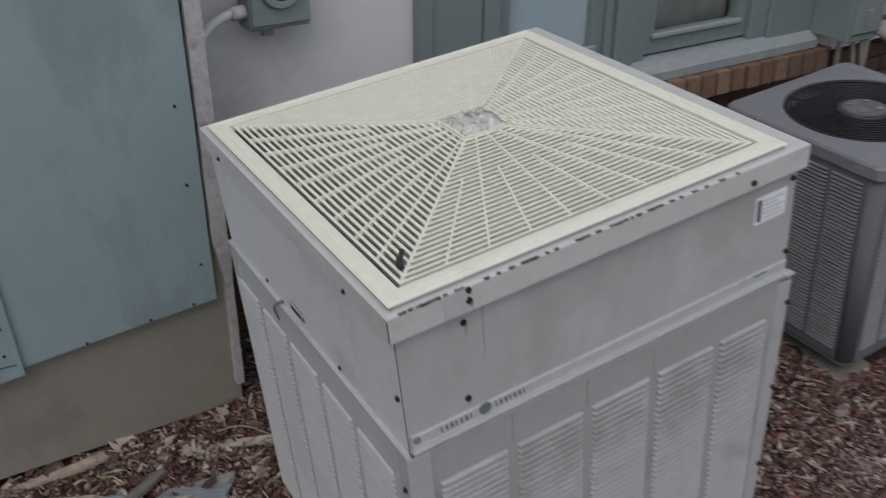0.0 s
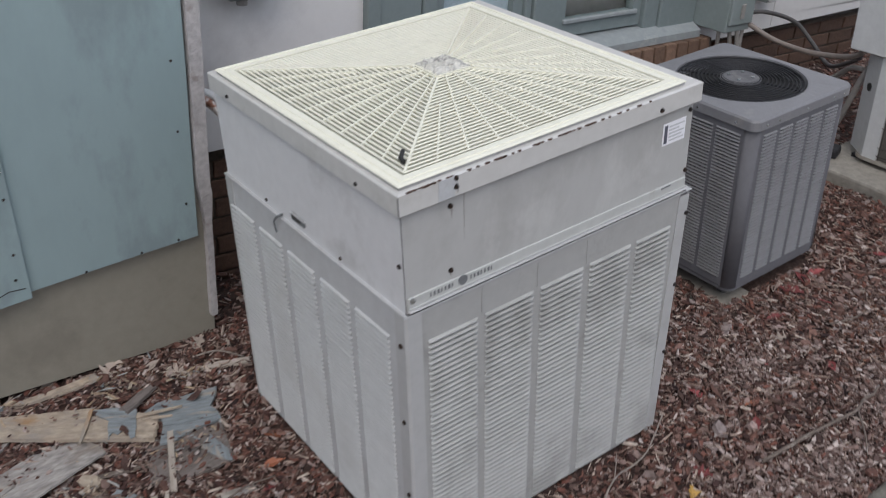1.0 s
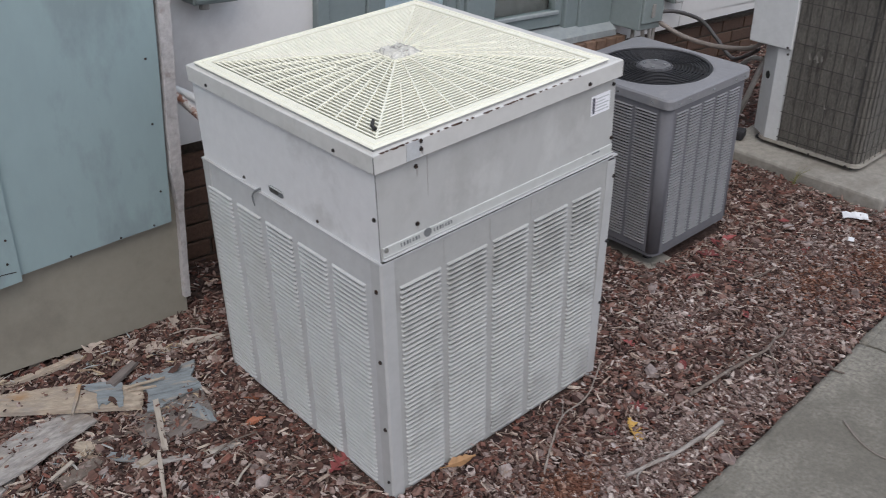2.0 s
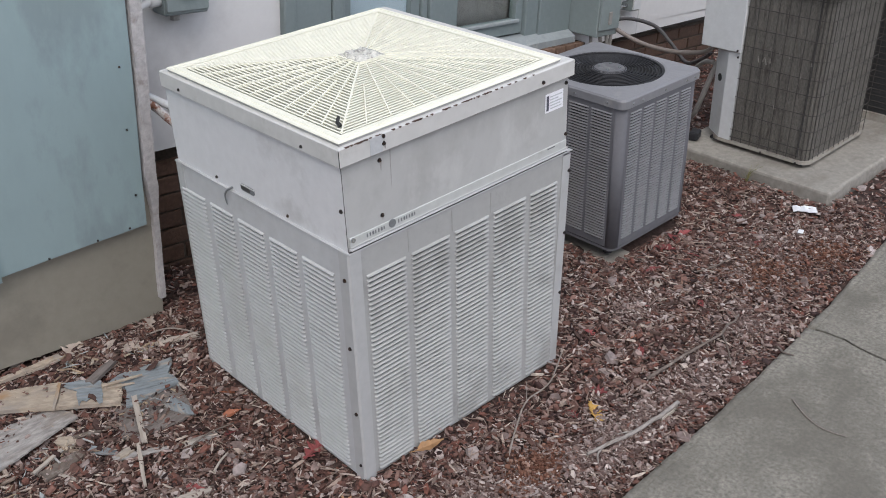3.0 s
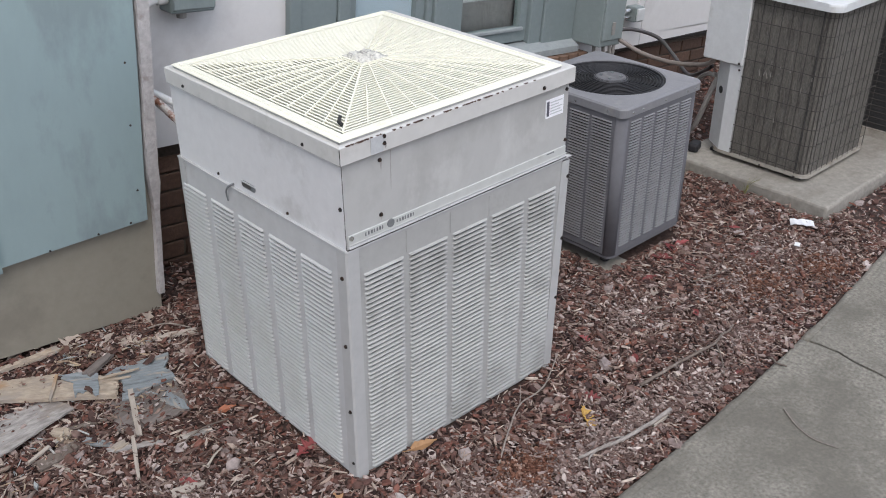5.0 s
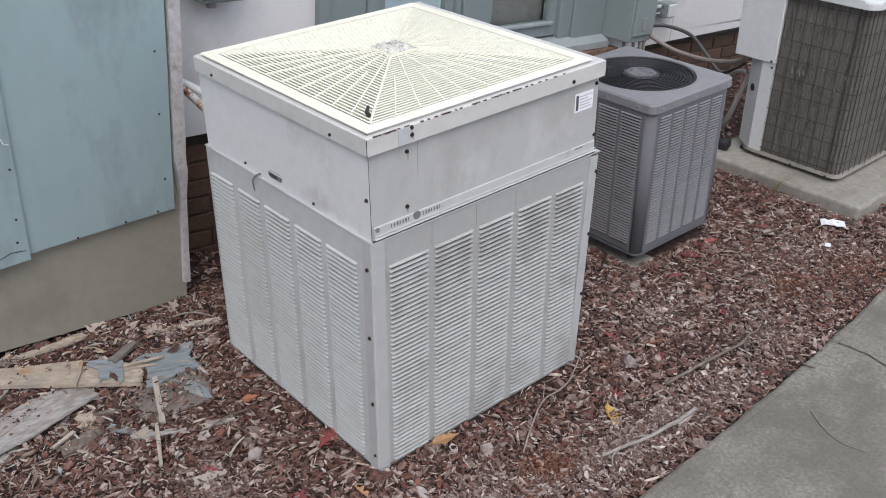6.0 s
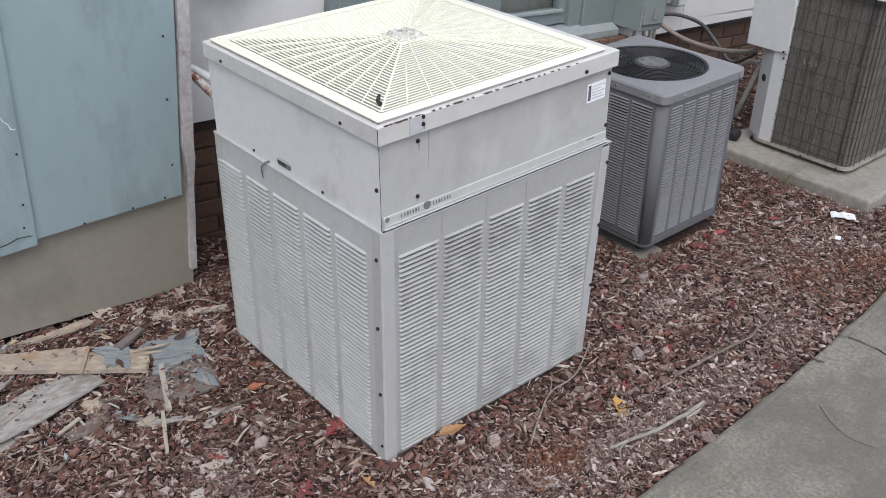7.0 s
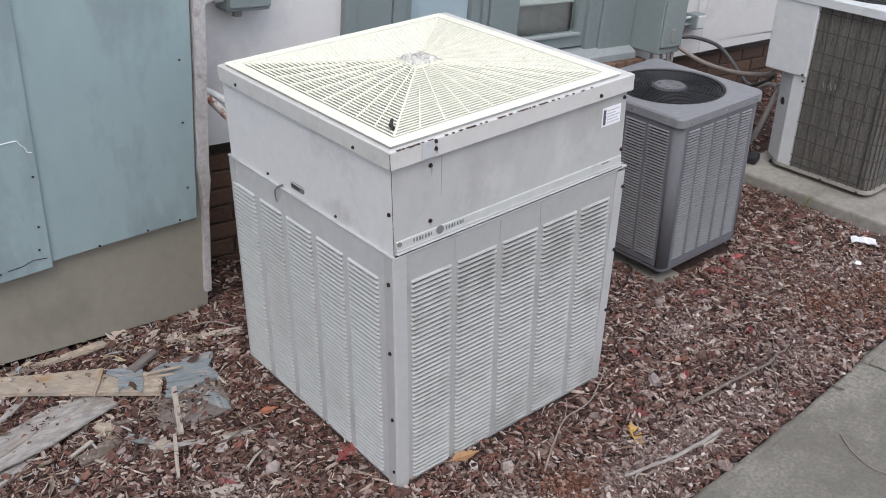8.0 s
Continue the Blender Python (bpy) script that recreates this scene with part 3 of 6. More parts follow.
def build_window():
    win = thing("window_1", "double window with grey-green frames and half-drawn shades", "window", pose(0, WALL, 0), kind="structure")
    top = 2.05

    def frame_bar(name, x0, x1, y0, y1, z0, z1, material=TRIM, bevel=0.004):
        return part(name, box(x0, x1, y0, y1, z0, z1, bevel), material, win)

    # side casings in two boards each, the mullion, the sloping sill board
    frame_bar("casing", 0.672, 0.722, -0.030, 0.05, 0.60, top + 0.05)
    frame_bar("casing", 0.7235, 0.888, -0.018, 0.05, 0.60, top + 0.05)
    frame_bar("casing", 0.8895, 0.945, -0.026, 0.05, 0.60, top + 0.05)
    frame_bar("casing", 1.972, 2.052, -0.018, 0.05, 0.60, top + 0.05)
    frame_bar("casing", 2.0535, 2.272, -0.028, 0.05, 0.60, top + 0.05)
    frame_bar("mullion", 1.345, 1.375, -0.012, 0.06, 0.64, top)
    frame_bar("mullion", 1.3765, 1.452, -0.026, 0.06, 0.64, top)
    frame_bar("mullion", 1.4535, 1.512, -0.012, 0.06, 0.64, top)
    frame_bar("head", 0.89, 2.06, -0.02, 0.05, top, top + 0.1)
    bm = bmesh.new()
    prof = [(0.05, 0.60), (0.05, 0.664), (-0.02, 0.655), (-0.072, 0.628), (-0.072, 0.600)]
    for x in (0.66, 2.272):
        for y, z in prof:
            bm.verts.new((x, y, z))
    bm.verts.ensure_lookup_table()
    k = len(prof)
    bm.faces.new(bm.verts[:k])
    bm.faces.new(bm.verts[k:][::-1])
    for i in range(k):
        bm.faces.new((bm.verts[i], bm.verts[(i + 1) % k], bm.verts[k + (i + 1) % k], bm.verts[k + i]))
    part("sill_board", bm, TRIM_SILL, win, "worn pale sloping sill board")
    # sashes
    for x0, x1, z0 in ((0.947, 1.343, 0.668), (1.514, 1.970, 0.668)):
        sash = part("sash", plate([x0, x0 + 0.045, x1 - 0.045, x1], [z0, z0 + 0.062, top - 0.05, top], [(1, 1)], 0.004, 0.045), TRIM, win)
        pane = part("pane", box(x0 + 0.043, x1 - 0.043, 0.022, 0.027, z0 + 0.06, top - 0.048), GLASS, win)
        pane.visible_shadow = False
        lip = part("sash_lip", box(x0 + 0.03, x1 - 0.03, -0.010, 0.004, z0 + 0.050, z0 + 0.066, 0.003), TRIM_SILL, win)
    part("shade", box(0.97, 1.32, 0.034, 0.040, 0.72, 2.0), BLIND, win, "pale blue drawn roller shade")
    part("shade", box(1.535, 1.95, 0.050, 0.056, 0.875, 2.0), BLIND_WHITE, win, "white half-drawn roller shade")
    part("shade_rail", box(1.53, 1.955, 0.040, 0.064, 0.855, 0.882, 0.006, 2), BLIND_WHITE, win)
    # the dim room behind, its dimness put into the lining's dark colour
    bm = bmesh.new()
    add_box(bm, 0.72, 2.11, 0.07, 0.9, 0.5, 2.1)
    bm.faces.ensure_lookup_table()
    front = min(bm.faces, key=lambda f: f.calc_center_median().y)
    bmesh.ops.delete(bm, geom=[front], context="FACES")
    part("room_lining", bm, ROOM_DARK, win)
    # curtain widened and paled: its colour carries the reflection in the glass
    bm = bmesh.new()
    row = [(1.61 + 0.012 * i, 0.068 + 0.003 * math.sin(i * 0.9)) for i in range(29)]
    lo = [bm.verts.new((x, y, 0.6)) for x, y in row]
    hi = [bm.verts.new((x, y, 2.0)) for x, y in row]
    for a, b, c, d in zip(lo, lo[1:], hi[1:], hi):
        bm.faces.new((a, b, c, d))
    r = bmesh.ops.extrude_face_region(bm, geom=bm.faces[:])
    bmesh.ops.translate(bm, verts=[g for g in r["geom"] if isinstance(g, bmesh.types.BMVert)], vec=(0, 0.004, 0))
    smooth(part("curtain", bm, CURTAIN, win, "folded curtain, paled to stand in for the pane's reflection"))


build_window()


def build_chase():
    """Boxed-in chase against the house: overlapping blue-grey metal sheets over a beige skirt, with a peeling corner post."""
    ch = thing("utility_chase", "boxed chase clad in blue-grey metal sheets over a beige skirt", "enclosure", pose(0, 0, 0), kind="structure")
    part("skirt", box(-2.2, 0.022, 1.078, 1.096, 0.020, 2.35, 0.002), SKIRT, ch, "plain olive beige skirt board")

    part("chase_framing", box(-2.2, 0.018, 1.16, WALL - 0.004, -0.45, 2.34), INNER_DARK, ch)
    part("chase_side", box(0.002, 0.020, 1.098, 1.158, 0.06, 2.34), SKIRT, ch)

    def sheet(x0, x1, zl, zr, y0, y1, seed, lean=0.0):
        bm = bmesh.new()
        n = 14
        cols = []
        for i in range(n + 1):
            s = i / n
            x = x0 + (x1 - x0) * s
            row = []
            zb = zl + (zr - zl) * s
            for j in range(13):
                z = zb + (2.3 - zb) * j / 12
                wave = 0.0028 * noise.noise((x * 3.1 + seed, z * 1.7, seed)) + 0.0012 * noise.noise((x * 9, z * 6, seed))
                row.append((x - lean * s * (z - zr) + (0.002 * noise.noise((z * 5, seed, 0)) if i in (0, n) else 0), wave, z))
            cols.append(row)
        for y in (y0, y1):
            grid = [[bm.verts.new((x, y + w, z)) for x, w, z in row] for row in cols]
            for a, b in zip(grid, grid[1:]):
                for j in range(12):
                    bm.faces.new((a[j], b[j], b[j + 1], a[j + 1]))
            if y == y0:
                front = grid
        first, second = [list(g) for g in (front, grid)]
        for i in range(n):
            for j in (0, 12):
                bm.faces.new((first[i][j], first[i + 1][j], second[i + 1][j], second[i][j]))
        for i in (0, n):
            for j in range(12):
                bm.faces.new((first[i][j], first[i][j + 1], second[i][j + 1], second[i][j]))
        return bm

    lower = smooth(part("metal_sheet", sheet(-0.56, -0.022, 0.322, 0.368, 1.050, 1.072, 2.0), SHEET_BLUE, ch))
    upper = smooth(part("metal_sheet", sheet(-2.2, -0.478, 0.16, 0.318, 1.037, 1.048, 7.0, 0.045), SHEET_BLUE, ch))
    for ob in (lower, upper):
        ob.data.polygons.foreach_set("use_smooth", [False] * len(ob.data.polygons))
    # fixing screws along the edges of the sheet
    me = screw_mesh(0.0028, 0.003)
    for x, z in ((-0.060, 0.875), (-0.057, 0.685), (-0.050, 0.475), (-0.08, 0.372), (-0.185, 0.361), (-0.335, 0.346)):
        placed("screw", me, SCREW, lower, "", pose(x, 1.048, z))
    for x, z in ((-0.505, 0.45), (-0.51, 0.38), (-0.62, 0.33), (-0.505, 0.60)):
        placed("screw", me, SCREW, upper, "", pose(x, 1.036, z))
    # scratches where the paint has torn
    for pts in (((-0.62, 0.70), (-0.57, 0.705), (-0.535, 0.708), (-0.528, 0.695), (-0.518, 0.688), (-0.512, 0.672), (-0.50, 0.670)), ((-0.60, 0.335), (-0.56, 0.34), (-0.53, 0.352), (-0.49, 0.350))):
        part("scratch", tube([(x, 1.0365, z) for x, z in pts], 0.0014, 4), LITTER_WHITE if pts[0][1] > 0.5 else SCREW, upper)
    # corner post, painted and flaking
    bm = bmesh.new()
    add_box(bm, -0.014, 0.021, 1.040, 1.0975, 0.09, 2.3)
    bmesh.ops.subdivide_edges(bm, edges=[e for e in bm.edges if abs(e.verts[0].co.z - e.verts[1].co.z) > 1], cuts=60)
    for v in bm.verts:
        v.co.x += 0.004 * noise.noise((v.co.y * 20, v.co.z * 9, 1)) + (0.004 if v.co.z < 0.5 else 0)
        v.co.y += 0.003 * noise.noise((v.co.x * 20, v.co.z * 11, 5))
        low = max(0, min(1, (0.50 - v.co.z) / 0.10))
        if v.co.x < 0.004:
            v.co.x += 0.016 * low
        if v.co.y < 1.06:
            v.co.y += 0.018 * low
    part("corner_post", bm, PEELING, ch, "flaking white painted wooden corner post")


build_chase()


# ---- the big square condenser ----
def build_condenser():
    W = UNIT
    unit = thing("condenser_unit", "large square off-white condenser with louvred sides and cream grille top", "air conditioner", yard(0, 0, -0.004))
    front_cols = [(0.049, 0.171), (0.189, 0.317), (0.336, 0.457), (0.476, 0.600), (0.617, 0.728)]
    side_cols = [(0.060, 0.184), (0.206, 0.322), (0.347, 0.464), (0.489, 0.599), (0.626, 0.744)]
    zs, rows = 0.684, 46
    louvered_panel(unit, "front_panel", W - 0.064, 0.012, zs, [(a - 0.032, b - 0.032) for a, b in front_cols], 0.014, 0.612, rows, 0.0058, 0.003, ENAMEL_SHADED_DIRTY, LOUVRE_SHADED_DIRTY, pose(0.032, 0.001, 0), "louvred off-white front panel with grey grime and painted shade", rise=0.026, flare=0.024)
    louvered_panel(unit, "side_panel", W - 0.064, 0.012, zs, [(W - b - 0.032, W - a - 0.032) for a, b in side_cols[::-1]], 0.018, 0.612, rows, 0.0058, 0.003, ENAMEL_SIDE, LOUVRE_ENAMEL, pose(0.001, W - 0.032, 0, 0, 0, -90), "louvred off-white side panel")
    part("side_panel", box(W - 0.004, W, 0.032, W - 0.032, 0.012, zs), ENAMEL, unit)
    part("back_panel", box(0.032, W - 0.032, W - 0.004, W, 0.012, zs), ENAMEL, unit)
    # folded corner posts
    post = bmesh.new()
    add_prism(post, [(-0.001, 0.036), (-0.001, 0.004), (0.004, -0.001), (0.036, -0.001), (0.036, 0.002), (0.0045, 0.002), (0.002, 0.0045), (0.002, 0.036)], 0.004, zs + 0.004)
    posts = []
    for x, y, a in ((0, 0, 0), (W, 0, 90), (W, W, 180), (0, W, 270)):
        if posts:
            posts.append(placed("corner_post", posts[0].data, ENAMEL_POST, unit, "", pose(x, y, 0, 0, 2.0 if a == 90 else 0, 0) @ pose(0, 0, 0, 0, 0, a)))
        else:
            posts.append(part("corner_post", post, ENAMEL_POST, unit))
    part("base_pan", box(0.006, W - 0.006, 0.006, W - 0.006, 0, 0.0115, 0.003), ENAMEL_SHADED_DIRTY, unit)
    # condensing coil inside, its colour darkened for the shade behind the louvres
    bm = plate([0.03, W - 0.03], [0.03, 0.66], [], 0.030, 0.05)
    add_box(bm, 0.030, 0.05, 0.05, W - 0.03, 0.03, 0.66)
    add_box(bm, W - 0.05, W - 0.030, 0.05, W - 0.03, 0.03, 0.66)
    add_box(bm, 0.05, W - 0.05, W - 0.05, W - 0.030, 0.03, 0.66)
    part("coil", bm, COIL_DARK, unit, "dusty grey coil behind the louvres, darkened for inner shade")
    # upper fan housing, standing a little behind the lower sides
    t = 0.004
    a, b, c = 0.006, W - 0.006, W + 0.007
    g = 0.0012
    for x0, x1, y0, y1, lab in ((a + g, c - g, a, a + t, "plain off-white housing side with rain streaks and painted sheen"), (a + g, c - g, b - t, b, ""), (a, a + t, a + g, b - g, "plain off-white housing side"), (c - t, c, a + g, b - g, "")):
        part("housing_side", box(x0, x1, y0, y1, zs + 0.0055, 0.925), ENAMEL_STREAKED_SHEEN if y1 - y0 < 0.01 and y0 < 0.1 else ENAMEL, unit, lab)
    part("corner_gap", box(a + 0.003, c - 0.003, a + 0.0045, a + 0.008, zs + 0.0055, 0.925), INNER_DARK, unit)
    part("rain_ledge", plate([0.0, W + 0.026], [zs + 0.0045, zs + 0.0075], [], -0.0018, 0.012), ENAMEL_SIDE, unit)
    part("rain_ledge", plate([0.0, W], [zs + 0.0005, zs + 0.0035], [], -0.0018, 0.008), ENAMEL_SIDE, unit, "", pose(0, W, 0, 0, 0, -90))
    part("fan_deck", box(0.012, W - 0.012, 0.012, W - 0.012, 0.876, 0.884), DECK_GREY, unit)
    bm = add_disc(bmesh.new(), W / 2, W / 2, 0.884, 0.93, 0.075, 20)
    part("fan_motor", bm, DECK_GREY, unit)
    # lid: a skirt, a flat rim and a raised cream grille
    bm = bmesh.new()
    x0, x1, y0, y1 = -0.006, W + 0.013, -0.008, W - 0.013

    def skirt(k):
        return [(x0 + k, y0 + k), (x1 - k, y0 + k), (x1 - k, y1 - k), (x0 + k, y1 - k)]

    outer = skirt(0)
    inner = [(0.03, 0.03), (W - 0.03, 0.03), (W - 0.03, W - 0.03), (0.03, W - 0.03)]
    rings = [[bm.verts.new((x, y, z)) for x, y in pts] for pts, z in ((skirt(0.003), 0.910), (outer, 0.910), (outer, 0.950), (skirt(0.004), 0.953), (inner, 0.953), (inner, 0.940))]
    for p, q in zip(rings, rings[1:]):
        for i in range(4):
            bm.faces.new((p[i], p[(i + 1) % 4], q[(i + 1) % 4], q[i]))
    lid = part("lid", bm, LID_ENAMEL, unit, "off-white lid with chipped folded edge")
    # cream rim of the grille
    bm = bmesh.new()

    def square(k):
        return [(k, k), (W - k, k), (W - k, W - k), (k, W - k)]

    rings = [[bm.verts.new((x, y, z)) for x, y in square(k)] for k, z in ((0.022, 0.9532), (0.022, 0.9590), (0.0105, 0.9590), (0.009, 0.9608), (0.012, 0.9634), (0.0195, 0.9638), (0.0210, 0.9608), (0.0245, 0.9608), (0.0260, 0.9632), (0.041, 0.9628), (0.043, 0.950))]
    for p, q in zip(rings, rings[1:]):
        for i in range(4):
            bm.faces.new((p[i], p[(i + 1) % 4], q[(i + 1) % 4], q[i]))
    grille = part("grille", bm, CREAM, unit, "cream moulded fan grille rising to a hub", pose(-0.006, -0.007, 0) @ Matrix.Diagonal((0.980, 0.972, 1, 1)))
    # strips whose grey paints the shade and dirt in the gap below the rim
    part("gap_seal", plate([0.0118, W - 0.0118], [0.9534, 0.9588], [], 0.0118, 0.016), ENAMEL_SHADED_DIRTY, grille, "dirty gap under the grille with its shade painted in")
    part("gap_seal", plate([0.0118, W - 0.0118], [0.9534, 0.9588], [], 0.0118, 0.016), ENAMEL_SHADED_DIRTY, grille, "", pose(0, W, 0, 0, 0, -90))
    rise = (0.984 - 0.962) / (W / 2 - 0.052)
    n = 26
    pitch = (W / 2 - 0.046 - 0.040) / n
    for i in range(n):
        d = 0.046 + (i + 0.45) * pitch
        z = 0.962 + (d - 0.052) * rise
        bm = bmesh.new()
        half = W / 2 - d
        h = 0.0125
        prof = [(-0.0027, -0.0006), (-0.0016, 0.0), (0.0016, 0.0), (0.0027, -0.0006), (0.0046, -h), (0.0016, -h)]
        lo = [bm.verts.new((-half + y, -half + y, z + dz)) for y, dz in prof]
        hi = [bm.verts.new((half - y, -half + y, z + dz)) for y, dz in prof]
        bm.faces.new(lo)
        bm.faces.new(hi[::-1])
        for j in range(6):
            bm.faces.new((lo[j], lo[(j + 1) % 6], hi[(j + 1) % 6], hi[j]))
        first = part("slat", bm, CREAM, grille, "", pose(W / 2, W / 2, 0))
        for a in (90, 180, 270):
            placed("slat", first.data, CREAM, grille, "", pose(W / 2, W / 2, 0, 0, 0, a))
    # ribs fanning out from the hub
    def rib(p, q, width, h):
        p, q = Vector(p), Vector(q)
        s = (q - p).cross(Vector((0, 0, 1))).normalized() * width / 2
        bm = bmesh.new()
        top = [p - s, p + s, q + s, q - s]
        vs = [bm.verts.new(v) for v in top] + [bm.verts.new(v - Vector((0, 0, h))) for v in top]
        for f in ((0, 1, 2, 3), (7, 6, 5, 4), (0, 4, 5, 1), (1, 5, 6, 2), (2, 6, 7, 3), (3, 7, 4, 0)):
            bm.faces.new([vs[k] for k in f])
        return bm

    c = W / 2
    for k in range(9):
        u = 0.052 + (W - 0.104) * k / 9
        start = 0.05 if k % 2 == 0 else 0.15
        dirn = Vector((u - c, 0.052 - c, 0))
        p = dirn * (start / (c - 0.052))
        p.z = 0.984 - (start - 0.04) * rise + (0.0010 if k == 0 else 0.0003)
        q = Vector((dirn.x, dirn.y, 0.9630 if k == 0 else 0.9623))
        bm = rib((p.x, p.y, p.z), (q.x, q.y, q.z), 0.0048 if k == 0 else 0.0030, 0.008)
        first = part("rib", bm, CREAM, grille, "", pose(c, c, 0))
        for a in (90, 180, 270):
            placed("rib", first.data, CREAM, grille, "", pose(c, c, -0.004 if a == 180 and k else 0, 0, 0, a))
    # worn hub plate with crinkled foil
    bm = bmesh.new()
    add_prism(bm, rounded_rect(c - 0.047, c + 0.047, c - 0.047, c + 0.047, 0.012, 3), 0.9735, 0.985)
    part("hub_plate", bm, CREAM, grille)
    bm = bmesh.new()
    rnd = random.Random(9)
    g = [[bm.verts.new((c - 0.042 + 0.084 * i / 9 + rnd.uniform(-0.003, 0.003), c - 0.042 + 0.084 * j / 9 + rnd.uniform(-0.003, 0.003), 0.9865 + (0 if i in (0, 9) or j in (0, 9) else rnd.uniform(0.0, 0.009)))) for j in range(10)] for i in range(10)]
    for i in range(9):
        for j in range(9):
            bm.faces.new((g[i][j], g[i + 1][j], g[i + 1][j + 1], g[i][j + 1]))
    rim = [e for e in bm.edges if len(e.link_faces) == 1]
    r = bmesh.ops.extrude_edge_only(bm, edges=rim)
    for v in r["geom"]:
        if isinstance(v, bmesh.types.BMVert):
            v.co.z = 0.984
    part("hub_foil", bm, TARNISH, grille, "crinkled tarnished foil over the hub")
    # dark leaf bit caught near the grille's corner
    part("leaf_scrap", tube([(0.083, 0.100, 0.977), (0.069, 0.088, 0.971), (0.066, 0.074, 0.968)], 0.0042, 5, 1.3), INNER_DARK, grille, "dark curled leaf scrap")
    # dark gaps where the sheets meet at the corner
    part("seam_gap", box(0.0062, 0.0078, 0.0062, 0.0078, zs + 0.0055, 0.90), INNER_DARK, unit)
    part("seam_gap", box(-0.0064, -0.0052, -0.0084, -0.0072, 0.9105, 0.9485), INNER_DARK, unit)
    part("seam_gap", box(0.0305, 0.0322, -0.0006, 0.0005, 0.02, zs - 0.004), COIL_DARK, unit)
    part("seam_gap", box(0.006, W + 0.006, -0.0003, 0.004, zs + 0.0077, zs + 0.0094), INNER_DARK, unit)
    part("seam_gap", box(0.0003, 0.004, 0.006, 0.36, zs + 0.0042, zs + 0.0052), DECK_GREY, unit)
    for x in (0.1825, 0.328, 0.4665):
        part("pressed_crease", box(x - 0.0016, x + 0.0016, -0.0007, 0.0010, 0.622, zs - 0.004), ENAMEL_SHADED_DIRTY, unit)
    # trim strip with its badge, low on the front of the housing
    strip = part("trim_strip", box(0.010, W + 0.002, 0.0005, 0.0052, 0.700, 0.728, 0.0012), SILVER_STRIP, unit, "worn silver trim strip")
    part("strip_ridge", box(0.010, W + 0.006, -0.0030, 0.0052, 0.6965, 0.6995), ENAMEL, strip)
    part("strip_ridge", box(0.010, W + 0.006, -0.0016, 0.0052, 0.7035, 0.7055), SILVER_STRIP, strip)
    bm = add_disc(bmesh.new(), 0, 0, 0, 0.0012, 0.0108, 24)
    part("badge", bm, BADGE_GREY, strip, "small round dark badge", pose(0.135, 0.0004, 0.7195, 90))
    for k in range(7):
        for x0 in (0.058, 0.153):
            part("badge_bar", box(x0 + k * 0.0084, x0 + k * 0.0084 + 0.0028 + 0.001 * (k % 3), -0.0004, 0.0004, 0.7135, 0.7225), BADGE_GREY, strip)
    part("badge_bar", box(0.683, 0.712, -0.0004, 0.0004, 0.722, 0.7255), BADGE_GREY, strip)
    part("rivet", add_disc(bmesh.new(), 0, 0, 0, 0.003, 0.006, 12), CHROME, strip, "bright rivet", pose(0.0175, 0.0004, 0.722, 90))
    # paper sticker with its printed block
    st = part("sticker", box(0.676, 0.746, 0.0048, 0.0058, 0.826, 0.877), PAPER, unit, "white printed paper sticker")
    part("print_bar", box(0.680, 0.689, 0.0040, 0.0048, 0.831, 0.872), INK, st)
    for k, (u, v) in enumerate(((0.694, 0.740), (0.694, 0.734), (0.694, 0.741), (0.694, 0.726), (0.694, 0.741))):
        part("print_bar", box(u, v, 0.0042, 0.0048, 0.8335 + 0.008 * k, 0.8365 + 0.008 * k), TAPE, st)
    # tape patch and chipped paint along the front fold of the lid
    bm = box(0.080, 0.116, -0.0092, -0.0080, 0.911, 0.951)
    bmesh.ops.subdivide_edges(bm, edges=bm.edges[:], cuts=3)
    for v in bm.verts:
        v.co.y -= 0.0008 * abs(noise.noise(v.co * 60))
        v.co.x += 0.004 * noise.noise((v.co.z * 30, 3, 1))
    part("tape_patch", bm, TAPE, lid, "peeling grey tape patch")
    rnd = random.Random(21)
    for x0, ln in ((0.012, 0.014), (0.038, 0.034), (0.080, 0.008), (0.098, 0.016), (0.185, 0.013), (0.206, 0.034), (0.262, 0.009), (0.30, 0.022), (0.336, 0.012), (0.362, 0.030), (0.41, 0.014), (0.432, 0.026), (0.475, 0.010), (0.52, 0.012), (0.145, 0.010), (0.545, 0.008), (0.575, 0.014), (0.61, 0.007), (0.064, 0.010), (0.165, 0.008), (0.40, 0.006), (0.248, 0.006), (0.026, 0.010), (0.070, 0.007), (0.225, 0.012), (0.318, 0.009), (0.388, 0.010), (0.455, 0.008), (0.495, 0.007)):
        bm = bmesh.new()
        m_ = 7
        ln *= 0.9
        up = [(x0 + ln * i / m_, 0.9525) for i in range(m_ + 1)]
        dn = [(x0 + ln * i / m_, 0.9513 - rnd.uniform(0.0, 0.0030) * math.sin(math.pi * i / m_)) for i in range(m_ + 1)]
        fr = [bm.verts.new((x, -0.0086, z)) for x, z in up + dn[::-1]]
        bk = [bm.verts.new((x, -0.0056 + (rnd.uniform(-0.0012, 0.0016) if z > 0.952 else 0), z)) for x, z in up + dn[::-1]]
        bm.faces.new(fr)
        bm.faces.new(bk[::-1])
        for i in range(len(fr)):
            bm.faces.new((fr[i], bk[i], bk[(i + 1) % len(fr)], fr[(i + 1) % len(fr)]))
        part("paint_chip", bm, RUST, lid)
    # grey strips painting the shadow under the folded skirt, and rain runs below the screws
    part("skirt_gap", box(-0.0045, W + 0.011, -0.0065, 0.0058, 0.9082, 0.9099), DECK_GREY, unit)
